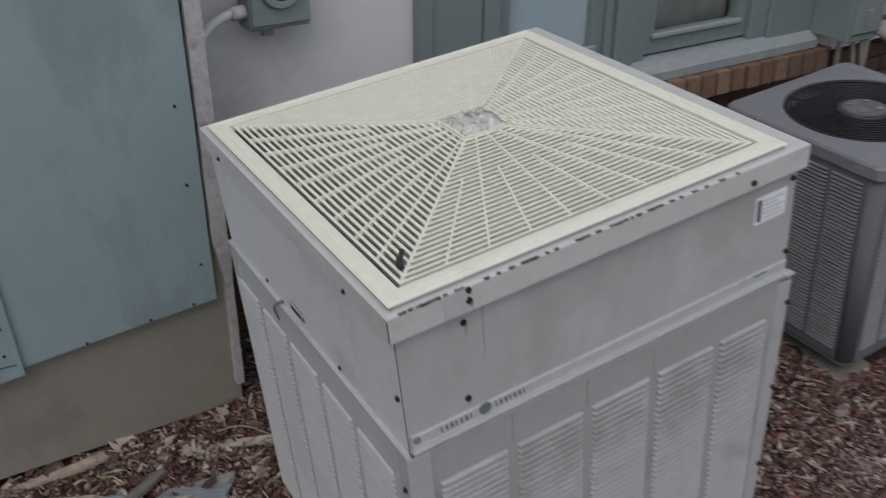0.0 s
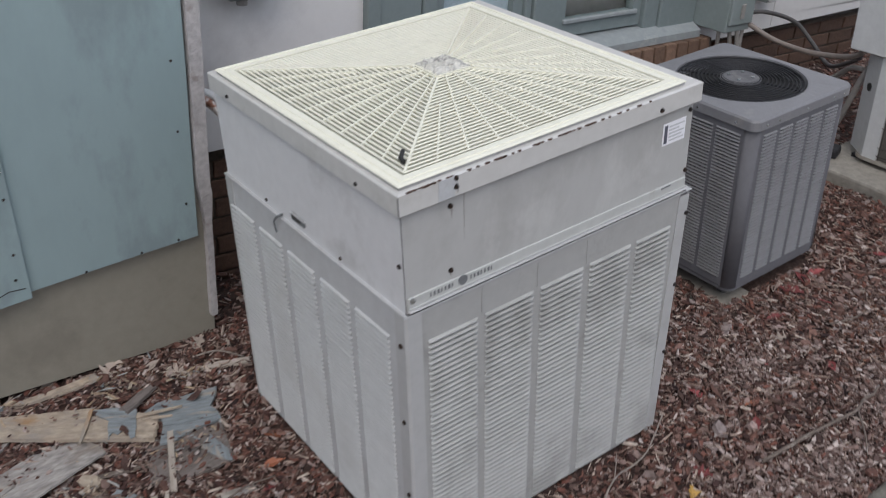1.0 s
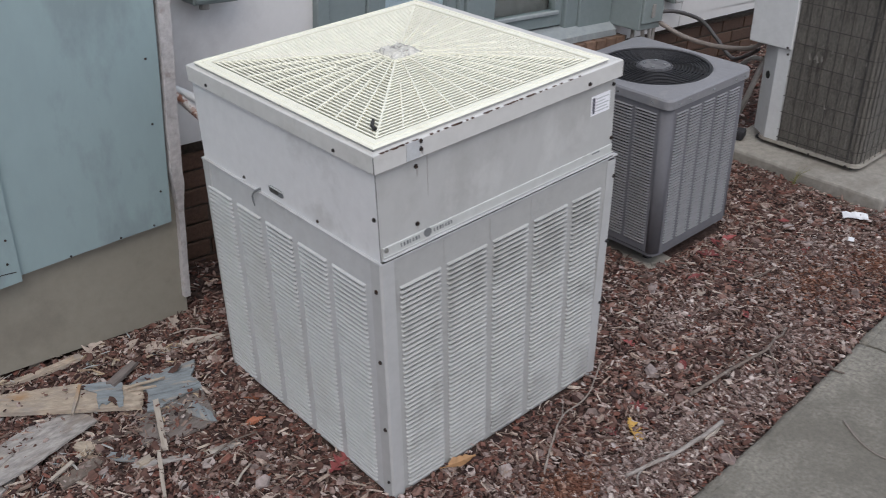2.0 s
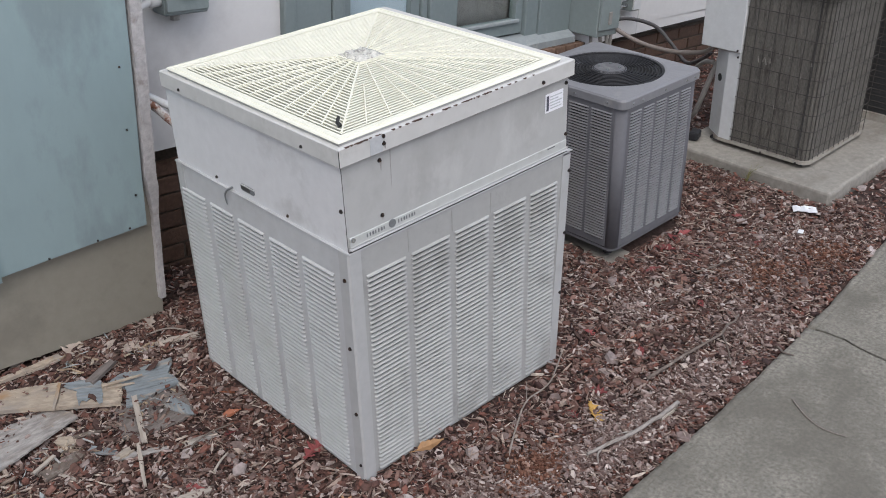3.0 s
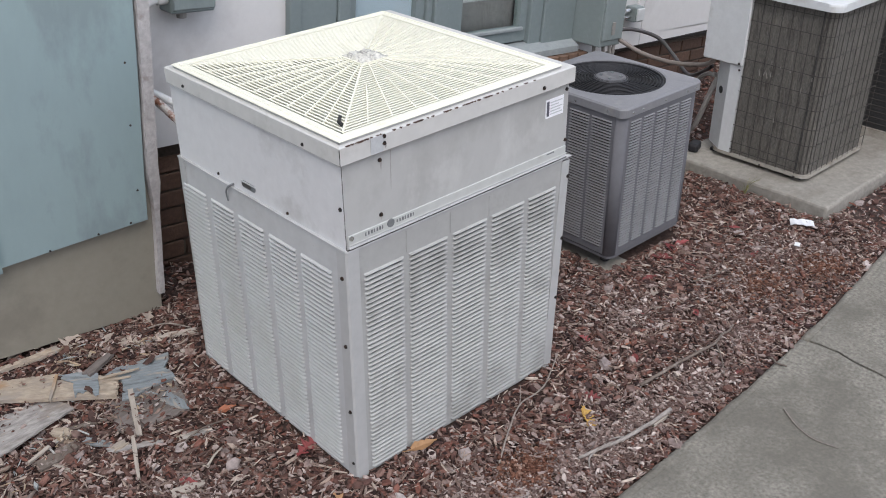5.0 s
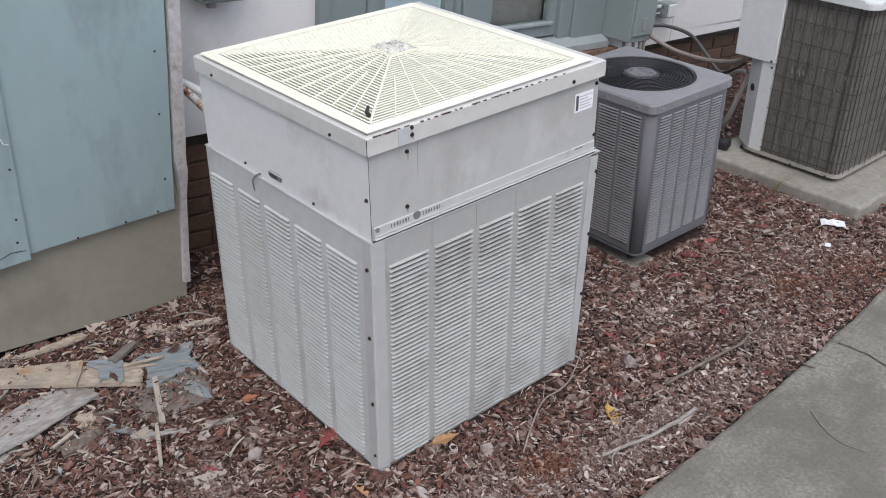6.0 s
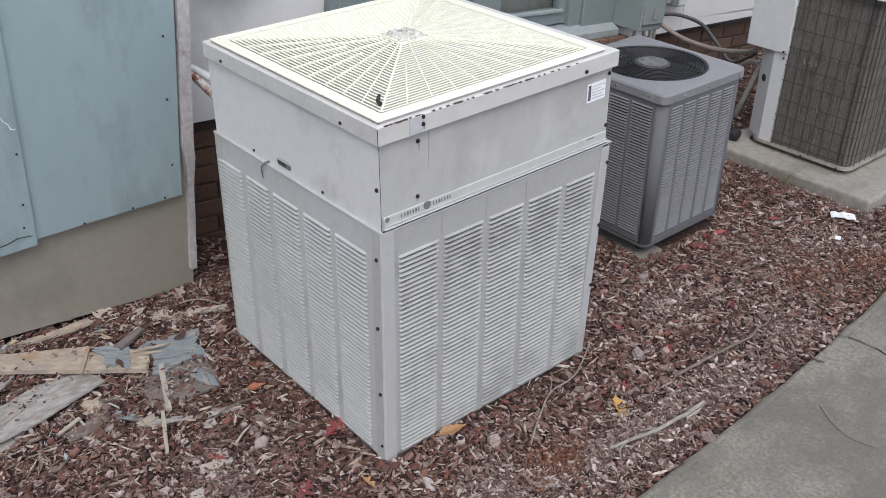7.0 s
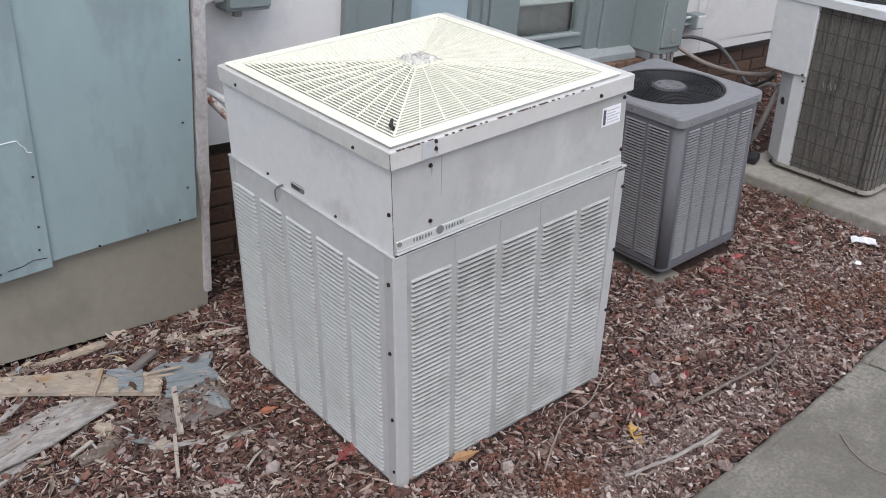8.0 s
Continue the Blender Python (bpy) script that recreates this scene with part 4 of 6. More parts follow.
    part("skirt_gap", box(-0.0045, 0.0058, 0.0062, W - 0.015, 0.9082, 0.9099), DECK_GREY, unit)
    for x, y, z, w, ln in ((0.1145, 0.0058, 0.880, 0.0030, 0.024), (0.1185, -0.0082, 0.926, 0.0034, 0.014), (0.143, 0.0058, 0.905, 0.0014, 0.105), (0.1085, -0.0082, 0.951, 0.0022, 0.036), (0.1115, 0.0058, 0.744, 0.0026, 0.013)):
        part("rain_run", add_prism(bmesh.new(), [(x - w, z), (x + w, z), (x + w * 0.6, z - ln * 0.6), (x + w * 0.1, z - ln), (x - w * 0.5, z - ln * 0.7)], 0, 0.0004), RUN_STAIN, unit, "", Matrix(((1, 0, 0, 0), (0, 0, -1, y), (0, 1, 0, 0), (0, 0, 0, 1))))
    # screws
    me = screw_mesh(0.0043, 0.0040)
    for x, z, y in ((0.114, 0.885, 0.006), (0.118, 0.929, -0.008), (0.118, 0.946, -0.008), (0.111, 0.748, 0.006), (0.650, 0.922, -0.008), (0.757, 0.889, 0.006), (0.762, 0.743, 0.006), (0.775, 0.640, -0.001), (0.768, 0.447, -0.001), (0.760, 0.25, -0.001)):
        placed("screw", me, SCREW, unit, "", pose(x, y, z))
    small = screw_mesh(0.0034, 0.0036)
    for y, z, x, mesh in ((0.128, 0.921, -0.006, small), (0.655, 0.922, -0.006, small), (0.018, 0.793, 0.006, me), (0.236, 0.703, 0.006, small), (0.552, 0.704, 0.006, small), (0.018, 0.612, -0.001, me), (0.019, 0.420, -0.001, me), (0.015, 0.222, -0.001, me), (0.013, 0.055, -0.001, small)):
        placed("screw", mesh, SCREW, unit, "", pose(x, y, z, 0, 0, -90))
    # slotted handhole and the bent tab below it
    bm = add_prism(bmesh.new(), rounded_rect(-0.031, 0.031, -0.0095, 0.0095, 0.008, 4), 0, 0.0016)
    slot = part("handhole", bm, BADGE_GREY, unit, "grey slotted handhole", Matrix.Translation((0.0058, 0.405, 0.717)) @ pose(0, 0, 0, 90, 0, -90))
    part("handhole_lip", tube([(0.0045, 0.372, 0.7235), (0.0035, 0.405, 0.7245), (0.0045, 0.437, 0.7235)], 0.0018, 6), ENAMEL_SIDE, slot, "", slot.matrix_basis.inverted())
    part("slot_shadow", add_prism(bmesh.new(), rounded_rect(-0.027, 0.012, -0.0060, 0.0035, 0.004, 4), 0.0018, 0.0026), COIL_DARK, slot)
    part("bent_tab", tube(eased([(0.003, 0.476, 0.696), (-0.006, 0.487, 0.688), (-0.008, 0.499, 0.672), (-0.004, 0.505, 0.652), (-0.001, 0.507, 0.638)]), 0.0034, 6, 0.4), BADGE_GREY, unit, "bent dark wire tab")
    # the upper housing sits a little out of level, higher along its far side
    level = pose(0, 0, 0.682, 0, -0.9, 0) @ pose(0, 0, -0.686)
    for ob in unit.children:
        low = min(v.co.z for v in ob.data.vertices) + ob.matrix_basis.translation.z
        if low > zs + 0.004 or ob.name.startswith(("trim_strip", "lid", "grille")):
            ob.matrix_basis = level @ ob.matrix_basis
    return unit


build_condenser()


# ---- the grey condenser behind it ----
def build_grey_condenser():
    X, Y, H = 0.45, 0.475, 0.580
    unit = thing("grey_condenser", "dark grey louvred condenser with round black fan guard", "air conditioner", yard(1.352, 0.243, 0.037))
    r = 0.034
    z0, z1 = 0.016, H - 0.035
    fx = [(0.045 + 0.0735 * k, 0.045 + 0.0735 * k + 0.060) for k in range(5)]
    fy = [(0.043 + 0.098 * k, 0.043 + 0.098 * k + 0.087) for k in range(4)]
    rows = 46
    louvered_panel(unit, "front_panel", X - 2 * r, z0, z1, [(a - r, b - r) for a, b in fx], z0 + 0.022, z1 - 0.02, rows, 0.0052, 0.003, GREY_STEEL, GREY_LIT_LOUVRE, pose(r, 0, 0), "grey louvred panel", 0.34)
    sheet = louvered_panel(unit, "side_panel", Y - 2 * r, z0, z1, [(Y - b - r, Y - a - r) for a, b in fy[::-1]], z0 + 0.022, z1 - 0.02, rows, 0.0052, 0.003, GREY_STEEL, GREY_LIT_LOUVRE, pose(0, Y - r, 0, 0, 0, -90), "grey louvred panel", 0.36)
    part("side_panel", box(X - 0.003, X, r, Y - r, z0, z1), GREY_STEEL, unit)
    part("back_panel", box(r, X - r, Y - 0.003, Y, z0, z1), GREY_STEEL, unit)
    bm = bmesh.new()
    arc = [(r - r * math.cos(radians(90 * i / 6)), r - r * math.sin(radians(90 * i / 6))) for i in range(7)]
    arc2 = [(r - (r - 0.003) * math.cos(radians(90 * i / 6)), r - (r - 0.003) * math.sin(radians(90 * i / 6))) for i in range(7)]
    add_prism(bm, arc + arc2[::-1], z0 - 0.004, z1 + 0.004)
    first = part("corner_post", bm, GREY_STEEL, unit)
    smooth(first)
    for x, y, a in ((X, 0, 90), (X, Y, 180), (0, Y, 270)):
        placed("corner_post", first.data, GREY_STEEL, unit, "", pose(x, y, 0, 0, 0, a))
    # solid core in near-black: the shade between the louvres, put into its colour
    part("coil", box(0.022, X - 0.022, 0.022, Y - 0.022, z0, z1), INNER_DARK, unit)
    part("base_pan", add_prism(bmesh.new(), rounded_rect(0.004, X - 0.004, 0.004, Y - 0.004, r - 0.004), 0.0, z0 - 0.005), GREY_STEEL, unit)
    for x, y in ((0.07, 0.07), (X - 0.07, 0.07), (0.07, Y - 0.07), (X - 0.07, Y - 0.07)):
        part("foot", add_disc(bmesh.new(), x, y, -0.045, 0.0, 0.018, 14), GUARD_BLACK, unit)
    # top cover with its round opening
    bm = bmesh.new()
    cx, cy, R = X / 2 + 0.004, Y / 2 - 0.002, 0.192
    seg = 64
    rect = rounded_rect(-0.007, X + 0.007, -0.007, Y + 0.007, 0.026, 5)

    def outward(a):
        d = Vector((math.cos(a), math.sin(a)))
        best = None
        for p, q in zip(rect, rect[1:] + rect[:1]):
            p, q = Vector(p) - Vector((cx, cy)), Vector(q) - Vector((cx, cy))
            e = q - p
            den = d.x * e.y - d.y * e.x
            if abs(den) < 1e-9:
                continue
            s = (p.x * e.y - p.y * e.x) / den
            k = (p.x * d.y - p.y * d.x) / den
            if s > 0 and -1e-6 <= k <= 1 + 1e-6:
                best = s if best is None else min(best, s)
        return best

    rows_ = []
    around = sorted({round(2 * math.pi * i / seg, 4) for i in range(seg)} | {round(math.atan2(y - cy, x - cx) % (2 * math.pi), 4) for x, y in rect})
    for a in around:
        o = outward(a)
        rows_.append([bm.verts.new((cx + q * math.cos(a), cy + q * math.sin(a), z)) for q, z in ((o - 0.002, z1 + 0.002), (o, z1 + 0.002), (o, H - 0.006), (o - 0.005, H), (R + 0.012, H + 0.004), (R + 0.004, H + 0.003), (R, H - 0.012), (R - 0.012, H - 0.05))])
    for i in range(len(rows_)):
        p, q = rows_[i], rows_[(i + 1) % len(rows_)]
        for j in range(len(p) - 1):
            bm.faces.new((p[j], q[j], q[j + 1], p[j + 1]))
    part("top_cover", bm, GREY_TOP, unit, "grey steel top cover")
    part("fan_well", add_disc(bmesh.new(), cx, cy, H - 0.09, H - 0.085, R, 40), INNER_DARK, unit)
    guard = part("fan_guard", add_ring(bmesh.new(), cx, cy, H - 0.002, R - 0.004, 0.004, 64, 6), GUARD_BLACK, unit, "black wire fan guard")
    for k in range(11):
        q = R - 0.016 - k * 0.0118
        smooth(part("guard_ring", add_ring(bmesh.new(), cx, cy, H - 0.004 + 0.006 * (k / 10), q, 0.0026, 56, 5), GUARD_BLACK, guard))
    for k in range(8):
        a = radians(22 + 45 * k)
        part("guard_spoke", tube([(cx + q * math.cos(a), cy + q * math.sin(a), H - 0.008 + 0.008 * (1 - q / R)) for q in (0.05, R * 0.6, R + 0.006)], 0.003, 5), GUARD_BLACK, guard)
    bm = bmesh.new()
    add_disc(bm, cx, cy, H - 0.02, H + 0.003, 0.062, 28)
    add_disc(bm, cx, cy, H + 0.003, H + 0.006, 0.052, 28)
    hub = part("motor_cap", bm, HUB_GREY, guard, "dusty grey motor cap")
    for k in range(4):
        a = radians(30 + 90 * k)
        part("cap_bolt", add_disc(bmesh.new(), cx + 0.036 * math.cos(a), cy + 0.036 * math.sin(a), H + 0.006, H + 0.010, 0.006, 8), CHROME, hub)
    for k in range(3):
        a = radians(70 + 120 * k)
        bm = bmesh.new()
        pts = [(0.05, -0.02), (0.175, -0.07), (0.185, 0.0), (0.17, 0.06), (0.05, 0.02)]
        add_prism(bm, pts, lambda x, y: H - 0.055 + y * 0.35, lambda x, y: H - 0.053 + y * 0.35)
        part("fan_blade", bm, GUARD_BLACK, unit, "", pose(cx, cy, 0, 0, 0, math.degrees(a)))
    me = screw_mesh(0.0032, 0.003)
    for u in (0.045, 0.10, 0.23, 0.36, 0.41):
        placed("screw", me, CHROME, unit, "", pose(u, -0.0068, H - 0.020))
    for u in (0.06, 0.20, 0.40):
        placed("screw", me, CHROME, unit, "", pose(-0.0068, u, H - 0.020, 0, 0, -90))
    slab = part("paver_slab", box(-0.050, 0.14, -0.020, 0.30, -0.110, -0.046, 0.008, 2), CONCRETE)
    slab.matrix_basis = yard(1.352, 0.243, 0.030)
    tagged(slab, "broken concrete slab half buried under the grey condenser", "slab")


build_grey_condenser()


# ---- the tall heat pumps on the pad ----
def build_heat_pump():
    X, Y, H = 0.52, 0.50, 0.735
    unit = thing("heat_pump", "weathered white heat pump with dusty brown wrapped coil", "air conditioner", yard(2.425, 0.075, 0.066))
    r = 0.032
    yc = 0.355  # where the coil gives way to the white cabinet
    smooth(part("base_pan", add_prism(bmesh.new(), rounded_rect(-0.005, X + 0.005, -0.007, 0.455, 0.045, 6), 0.016, 0.030), PAN_DIRTY, unit, "dirty rust-stained white base pan"), False)
    for x, y in ((0.05, 0.05), (X - 0.05, 0.05), (0.05, Y - 0.05), (X - 0.05, Y - 0.05)):
        part("foot", box(x - 0.02, x + 0.02, y - 0.02, y + 0.02, -0.003, 0.010), GUARD_BLACK, unit)
    # coil wrapped round the corner, with upright fins
    bm = bmesh.new()
    line = [(0.006, yc)]
    line += [(0.006, yc - (yc - r) * i / 40) for i in range(1, 40)]
    line += [(0.006 + r - r * math.cos(radians(90 * i / 10)), 0.006 + r - r * math.sin(radians(90 * i / 10))) for i in range(11)]
    line += [(0.006 + r + (X - r - 0.02 - r) * i / 46, 0.006) for i in range(1, 47)]
    fins = []
    for k, (x, y) in enumerate(line):
        a = Vector(line[min(k + 1, len(line) - 1)]) - Vector(line[max(k - 1, 0)])
        nrm = Vector((a.y, -a.x)).normalized() * (0.0011 if k % 2 else 0.0)
        fins.append((x - nrm.x * -1, y - nrm.y * -1))
    lo = [bm.verts.new((x, y, 0.030)) for x, y in fins]
    hi = [bm.verts.new((x, y, H - 0.02)) for x, y in fins]
    for a, b, c, d in zip(lo, lo[1:], hi[1:], hi):
        bm.faces.new((a, b, c, d))
    core = part("coil", bm, FIN_BROWN, unit, "dusty brown finned coil")
    part("coil_core", box(0.03, X - 0.02, 0.03, 0.40, 0.030, H - 0.02), INNER_DARK, unit)
    # narrow darker strip up the coil beside its bend
    bm = bmesh.new()
    rows = [[bm.verts.new((0.0052 - 0.003 * (k % 2), 0.044 + 0.0022 * k, z)) for z in (0.036 + 0.012 * (k % 3), 0.24, 0.45, H - 0.024)] for k in range(4)]
    for p, q in zip(rows, rows[1:]):
        for a, b, c, d in zip(p, p[1:], q[1:], q):
            bm.faces.new((a, b, c, d))
    part("matted_strip", bm, FIN_DARK, unit, "narrow dark strip at the coil's bend")
    # wire guard
    guard = part("wire_guard", tube([(-0.006, yc, 0.05), (-0.006, r, 0.05)], 0.002, 4), WIRE, unit, "rusty coated wire guard")
    rnd = random.Random(15)
    for k in range(8):
        y = r + 0.012 + (yc - r - 0.022) * k / 7
        part("wire", tube([(-0.005, y + rnd.uniform(-0.002, 0.002), 0.032), (-0.004 - rnd.uniform(0, 0.002), y + rnd.uniform(-0.003, 0.003), 0.36), (-0.005, y + rnd.uniform(-0.002, 0.002), H - 0.02)], 0.0017, 4), WIRE, guard)
    for k in range(3):
        w = radians(15 + 30 * k)
        part("wire", tube([(0.001 + (r + 0.003) * (1 - math.cos(w)), 0.001 + (r + 0.003) * (1 - math.sin(w)), z) for z in (0.032, H - 0.02)], 0.0019, 4), WIRE, guard)
    for k in range(11):
        x = r + 0.01 + (X - 2 * r) * k / 10
        part("wire", tube([(x, -0.005, 0.032), (x, -0.005, H - 0.02)], 0.0017, 4), WIRE, guard)
    for k in range(9):
        z = 0.080 + 0.076 * k + rnd.uniform(-0.006, 0.006)
        pts = [(-0.0075, yc, z), (-0.0075, r, z)] + [(0.001 + (r + 0.008) * (1 - math.cos(radians(30 * i))) - 0.008, 0.001 + (r + 0.008) * (1 - math.sin(radians(30 * i))) - 0.008, z) for i in range(1, 3)] + [(r, -0.0075, z), (X - r, -0.0075, z)]
        part("wire", tube(pts, 0.0017, 4), WIRE, guard)
    # white cabinet: lower post, receding side, wider control box above
    bm = bmesh.new()
    add_prism(bm, [(-0.004, yc), (-0.004, 0.412), (0.060, 0.500), (0.50, 0.500), (0.50, yc)], 0.030, 0.4195)
    part("corner_panel", bm, PUMP_WHITE, unit, "white lower corner panel")
    part("control_box", box(-0.016, 0.36, yc - 0.004, 0.542, 0.421, H - 0.02, 0.004), PUMP_WHITE, unit, "white control box with rust spots")
    part("gland", add_disc(bmesh.new(), 0, 0, 0, 0.004, 0.016, 14), INNER_DARK, unit, "dark pipe gland", Matrix.Translation((0.028, 0.456, 0.285)) @ pose(0, 0, 0, 90, 0, -126))
    bm = add_prism(bmesh.new(), rounded_rect(-0.022, X + 0.02, -0.022, Y + 0.05, r + 0.02, 6), H - 0.0195, H + 0.012)
    top = [e for e in bm.edges if all(v.co.z > H for v in e.verts)]
    bmesh.ops.bevel(bm, geom=top, offset=0.01, segments=2, affect="EDGES", profile=0.5)
    part("top_cover", bm, PUMP_WHITE, unit, "white top cover")
    bm = bmesh.new()
    for k in range(7):
        add_ring(bm, X / 2, Y / 2, H + 0.022 + 0.002 * k, 0.21 - 0.028 * k, 0.003, 40, 4)
    part("fan_guard", bm, GUARD_BLACK, unit, "dark fan guard rings")
    part("fan_well", add_disc(bmesh.new(), X / 2, Y / 2, H + 0.0125, H + 0.016, 0.22, 40), INNER_DARK, unit)
    # pale worn bar marks on the coil face
    for y, z, ln, lean in ((0.274, 0.414, 0.026, 0.002), (0.250, 0.418, 0.022, -0.004), (0.241, 0.410, 0.024, 0.004), (0.222, 0.417, 0.020, 0.001), (0.185, 0.455, 0.012, 0.0), (0.142, 0.450, 0.012, 0.001), (0.175, 0.23, 0.016, 0.002), (0.082, 0.385, 0.020, 0.0), (0.046, 0.44, 0.014, 0.0)):
        part("worn_mark", tube([(-0.0065, y - lean, z - ln / 2), (-0.0085, y, z), (-0.0065, y + lean, z + ln / 2)], 0.0030, 6, 0.5), WORN_WIRE, guard)
    me = screw_mesh(0.004, 0.004)
    for y, z in ((yc + 0.012, 0.43), (yc + 0.012, 0.40), (0.20, 0.022), (0.04, 0.022)):
        placed("screw", me, SCREW, unit, "", pose(-0.013 if z < 0.03 else (-0.016 if z > 0.42 else -0.004), y, z, 0, 0, -90))


build_heat_pump()


def build_dark_pump():
    unit = thing("dark_heat_pump", "dark finned heat pump on a pale base pan", "air conditioner", yard(3.155, -0.24, 0.066))
    X, Y, H, r = 0.55, 0.52, 0.80, 0.07
    part("base_pan", add_prism(bmesh.new(), rounded_rect(-0.012, X + 0.012, -0.012, Y + 0.012, r + 0.012, 6), -0.003, 0.034), PAN_DIRTY, unit, "dirty pale base pan")
    part("coil", add_prism(bmesh.new(), rounded_rect(0, X, 0, Y, r, 8), 0.034, H), FIN_DARK, unit, "dark finned coil")
    guard = part("wire_guard", tube([(-0.004, 0.07, 0.06), (-0.004, Y - 0.07, 0.06)], 0.002, 4), WIRE, unit)
    rect = rounded_rect(-0.006, X + 0.006, -0.006, Y + 0.006, r + 0.006, 4)
    for k in range(26):
        z = 0.06 + 0.028 * k
        part("wire", tube([(x, y, z) for x, y in rect + rect[:1]], 0.0022, 4), WIRE, guard)
    part("top_cover", add_prism(bmesh.new(), rounded_rect(-0.02, X + 0.02, -0.02, Y + 0.02, r + 0.02, 6), H, H + 0.035), GREY_TOP, unit)


build_dark_pump()


# ---- fixtures on the house wall ----
def build_fixtures():
    # disconnect box beside the window
    db = thing("disconnect_box", "grey-green electrical disconnect box on the wall", "electrical box", pose(2.275, 1.10, 0.64))
    part("body", box(0, 0.155, 0.012, 0.197, 0, 0.75, 0.004), METER_GREY, db)
    part("cover", box(0.004, 0.151, 0, 0.0115, 0.030, 0.745, 0.004), METER_GREY, db, "slightly lighter flat cover")
    part("latch", box(0.060, 0.085, -0.007, -0.0005, 0.055, 0.115, 0.003), CONDUIT, db)
    part("knockout", add_disc(bmesh.new(), 0.10, 0.08, -0.012, -0.0005, 0.018, 14), SCREW, db)
    # stubs of conduit that drop from the box behind the grey unit
    for k, (x, y, dx, dy) in enumerate(((2.30, 1.16, 0.04, 0.02), (2.34, 1.14, 0.05, -0.01), (2.375, 1.13, 0.035, -0.02), (2.405, 1.125, 0.0, 0.0))):
        c = part("conduit", tube(eased([(x, y, 0.645), (x + dx * 0.4, y + dy * 0.4, 0.56), (x + dx, y + dy, 0.45), (x + dx, y + dy, 0.20)]), 0.0085, 8), CONDUIT)
        smooth(c)
        tagged(c, "thin grey conduit dropping from the wall box", "conduit", "conduits under the box")
    # small outlet box with bright fittings
    ob = thing("outlet_box", "small weatherproof outlet box with bright fittings", "outlet", pose(2.68, 1.235, 0.69))
    part("body", box(0.02, 0.095, 0.0, 0.063, 0, 0.075, 0.006, 2), METER_GREY, ob)
    part("cover", box(0.026, 0.089, -0.010, -0.0005, 0.006, 0.069, 0.004), PUMP_WHITE, ob, "pale flip cover")
    for z in (0.025, 0.055):
        part("fitting", tube([(-0.03, 0.03, z), (0.019, 0.03, z)], 0.011, 10), CHROME, ob, "bright threaded fitting")
    part("riser", tube([(0.10, 0.045, 0.078), (0.10, 0.045, 1.2)], 0.008, 8), SIDING, ob)
    # flexible hoses between box and heat pump (in the yard's frame)
    for name, pts, rad, mt, lab in (
            ("power_hose", [(2.475, 1.13, 0.445), (2.499, 1.0, 0.398), (2.506, 0.85, 0.388), (2.505, 0.72, 0.405), (2.47, 0.625, 0.440), (2.455, 0.58, 0.478)], 0.0105, HOSE, "taupe flexible power hose sagging to the heat pump"),
            ("control_hose", [(2.50, 1.16, 0.47), (2.60, 1.12, 0.462), (2.72, 1.06, 0.41), (2.746, 0.98, 0.336), (2.735, 0.88, 0.268), (2.652, 0.75, 0.335), (2.52, 0.63, 0.42)], 0.009, HOSE_DARK, "dark flexible hose looping along the brick"),
            ("drain_pipe", [(2.62, 0.82, 0.24), (2.58, 0.75, 0.296), (2.523, 0.66, 0.372), (2.50, 0.60, 0.39)], 0.010, CONDUIT, "pale grey pipe slanting to the heat pump"),
            ("insulated_line", [(2.52, 0.585, 0.40), (2.505, 0.605, 0.33), (2.50, 0.63, 0.24), (2.52, 0.68, 0.12), (2.60, 0.78, 0.03)], 0.0115, CONDUIT, "grey insulated line falling behind the unit")):
        h = smooth(part(name, tube(eased(pts), rad, 10), mt, None, "", YARD))
        tagged(h, lab, "hose")
    # dark scraps heaped between the grey unit and the pad
    rnd = random.Random(44)
    for k in range(16):
        x, y = rnd.uniform(2.20, 2.62), rnd.uniform(0.66, 0.98)
        mt, lab = ((LEAF_TAN, "pale dry leaf heaped beside the pad"), (TWIG, "dark dry leaf heaped beside the pad"), (HOSE_DARK, "black rotten leaf heaped beside the pad"))[k % 3]
        ob = part("heaped_leaf", leaf_mesh(rnd.uniform(0.05, 0.09), rnd.choice((1, 3, 5)), 0.6, 200 + k), mt, None, "", yard(x, y, 0.012 + 0.05 * rnd.random() * (1 if x > 2.3 else 0.3), rnd.uniform(0, 360)) @ pose(0, 0, 0, rnd.uniform(-35, 35), rnd.uniform(-35, 35), 0))
        tagged(ob, lab, "leaf", "heaped leaves")
    ob = part("rubber_block", box(-0.035, 0.035, -0.022, 0.022, 0, 0.040, 0.010, 2), GUARD_BLACK, None, "", yard(2.40, 0.590, 0.063, 18))
    tagged(ob, "black rubber block on the edge of the pad", "block")
    # meter box with its conduit
    mb = thing("meter_box", "grey meter box mounted on the wall", "electrical box", pose(0.186, 1.205, 0.958))
    part("body", box(0, 0.155, 0.010, 0.092, 0, 0.40, 0.005), METER_GREY, mb)
    part("cover", box(0.003, 0.152, 0, 0.0095, 0.012, 0.395, 0.003), METER_GREY, mb)
    part("dial_ring", add_ring(bmesh.new(), 0, 0, 0, 0.045, 0.012, 28, 6), METER_GREY, mb, "", pose(0.078, -0.004, 0.105, 90))
    part("dial_glass", add_disc(bmesh.new(), 0, 0, -0.002, 0.008, 0.04, 24), INNER_DARK, mb, "", pose(0.078, -0.001, 0.105, 90))
    part("hub", tube([(0.055, 0.05, -0.022), (0.055, 0.05, 0.002)], 0.016, 10), CONDUIT, mb)
    el = thing("wall_conduit", "white painted conduit bending out of the meter box", "conduit", pose(0, 0, 0))
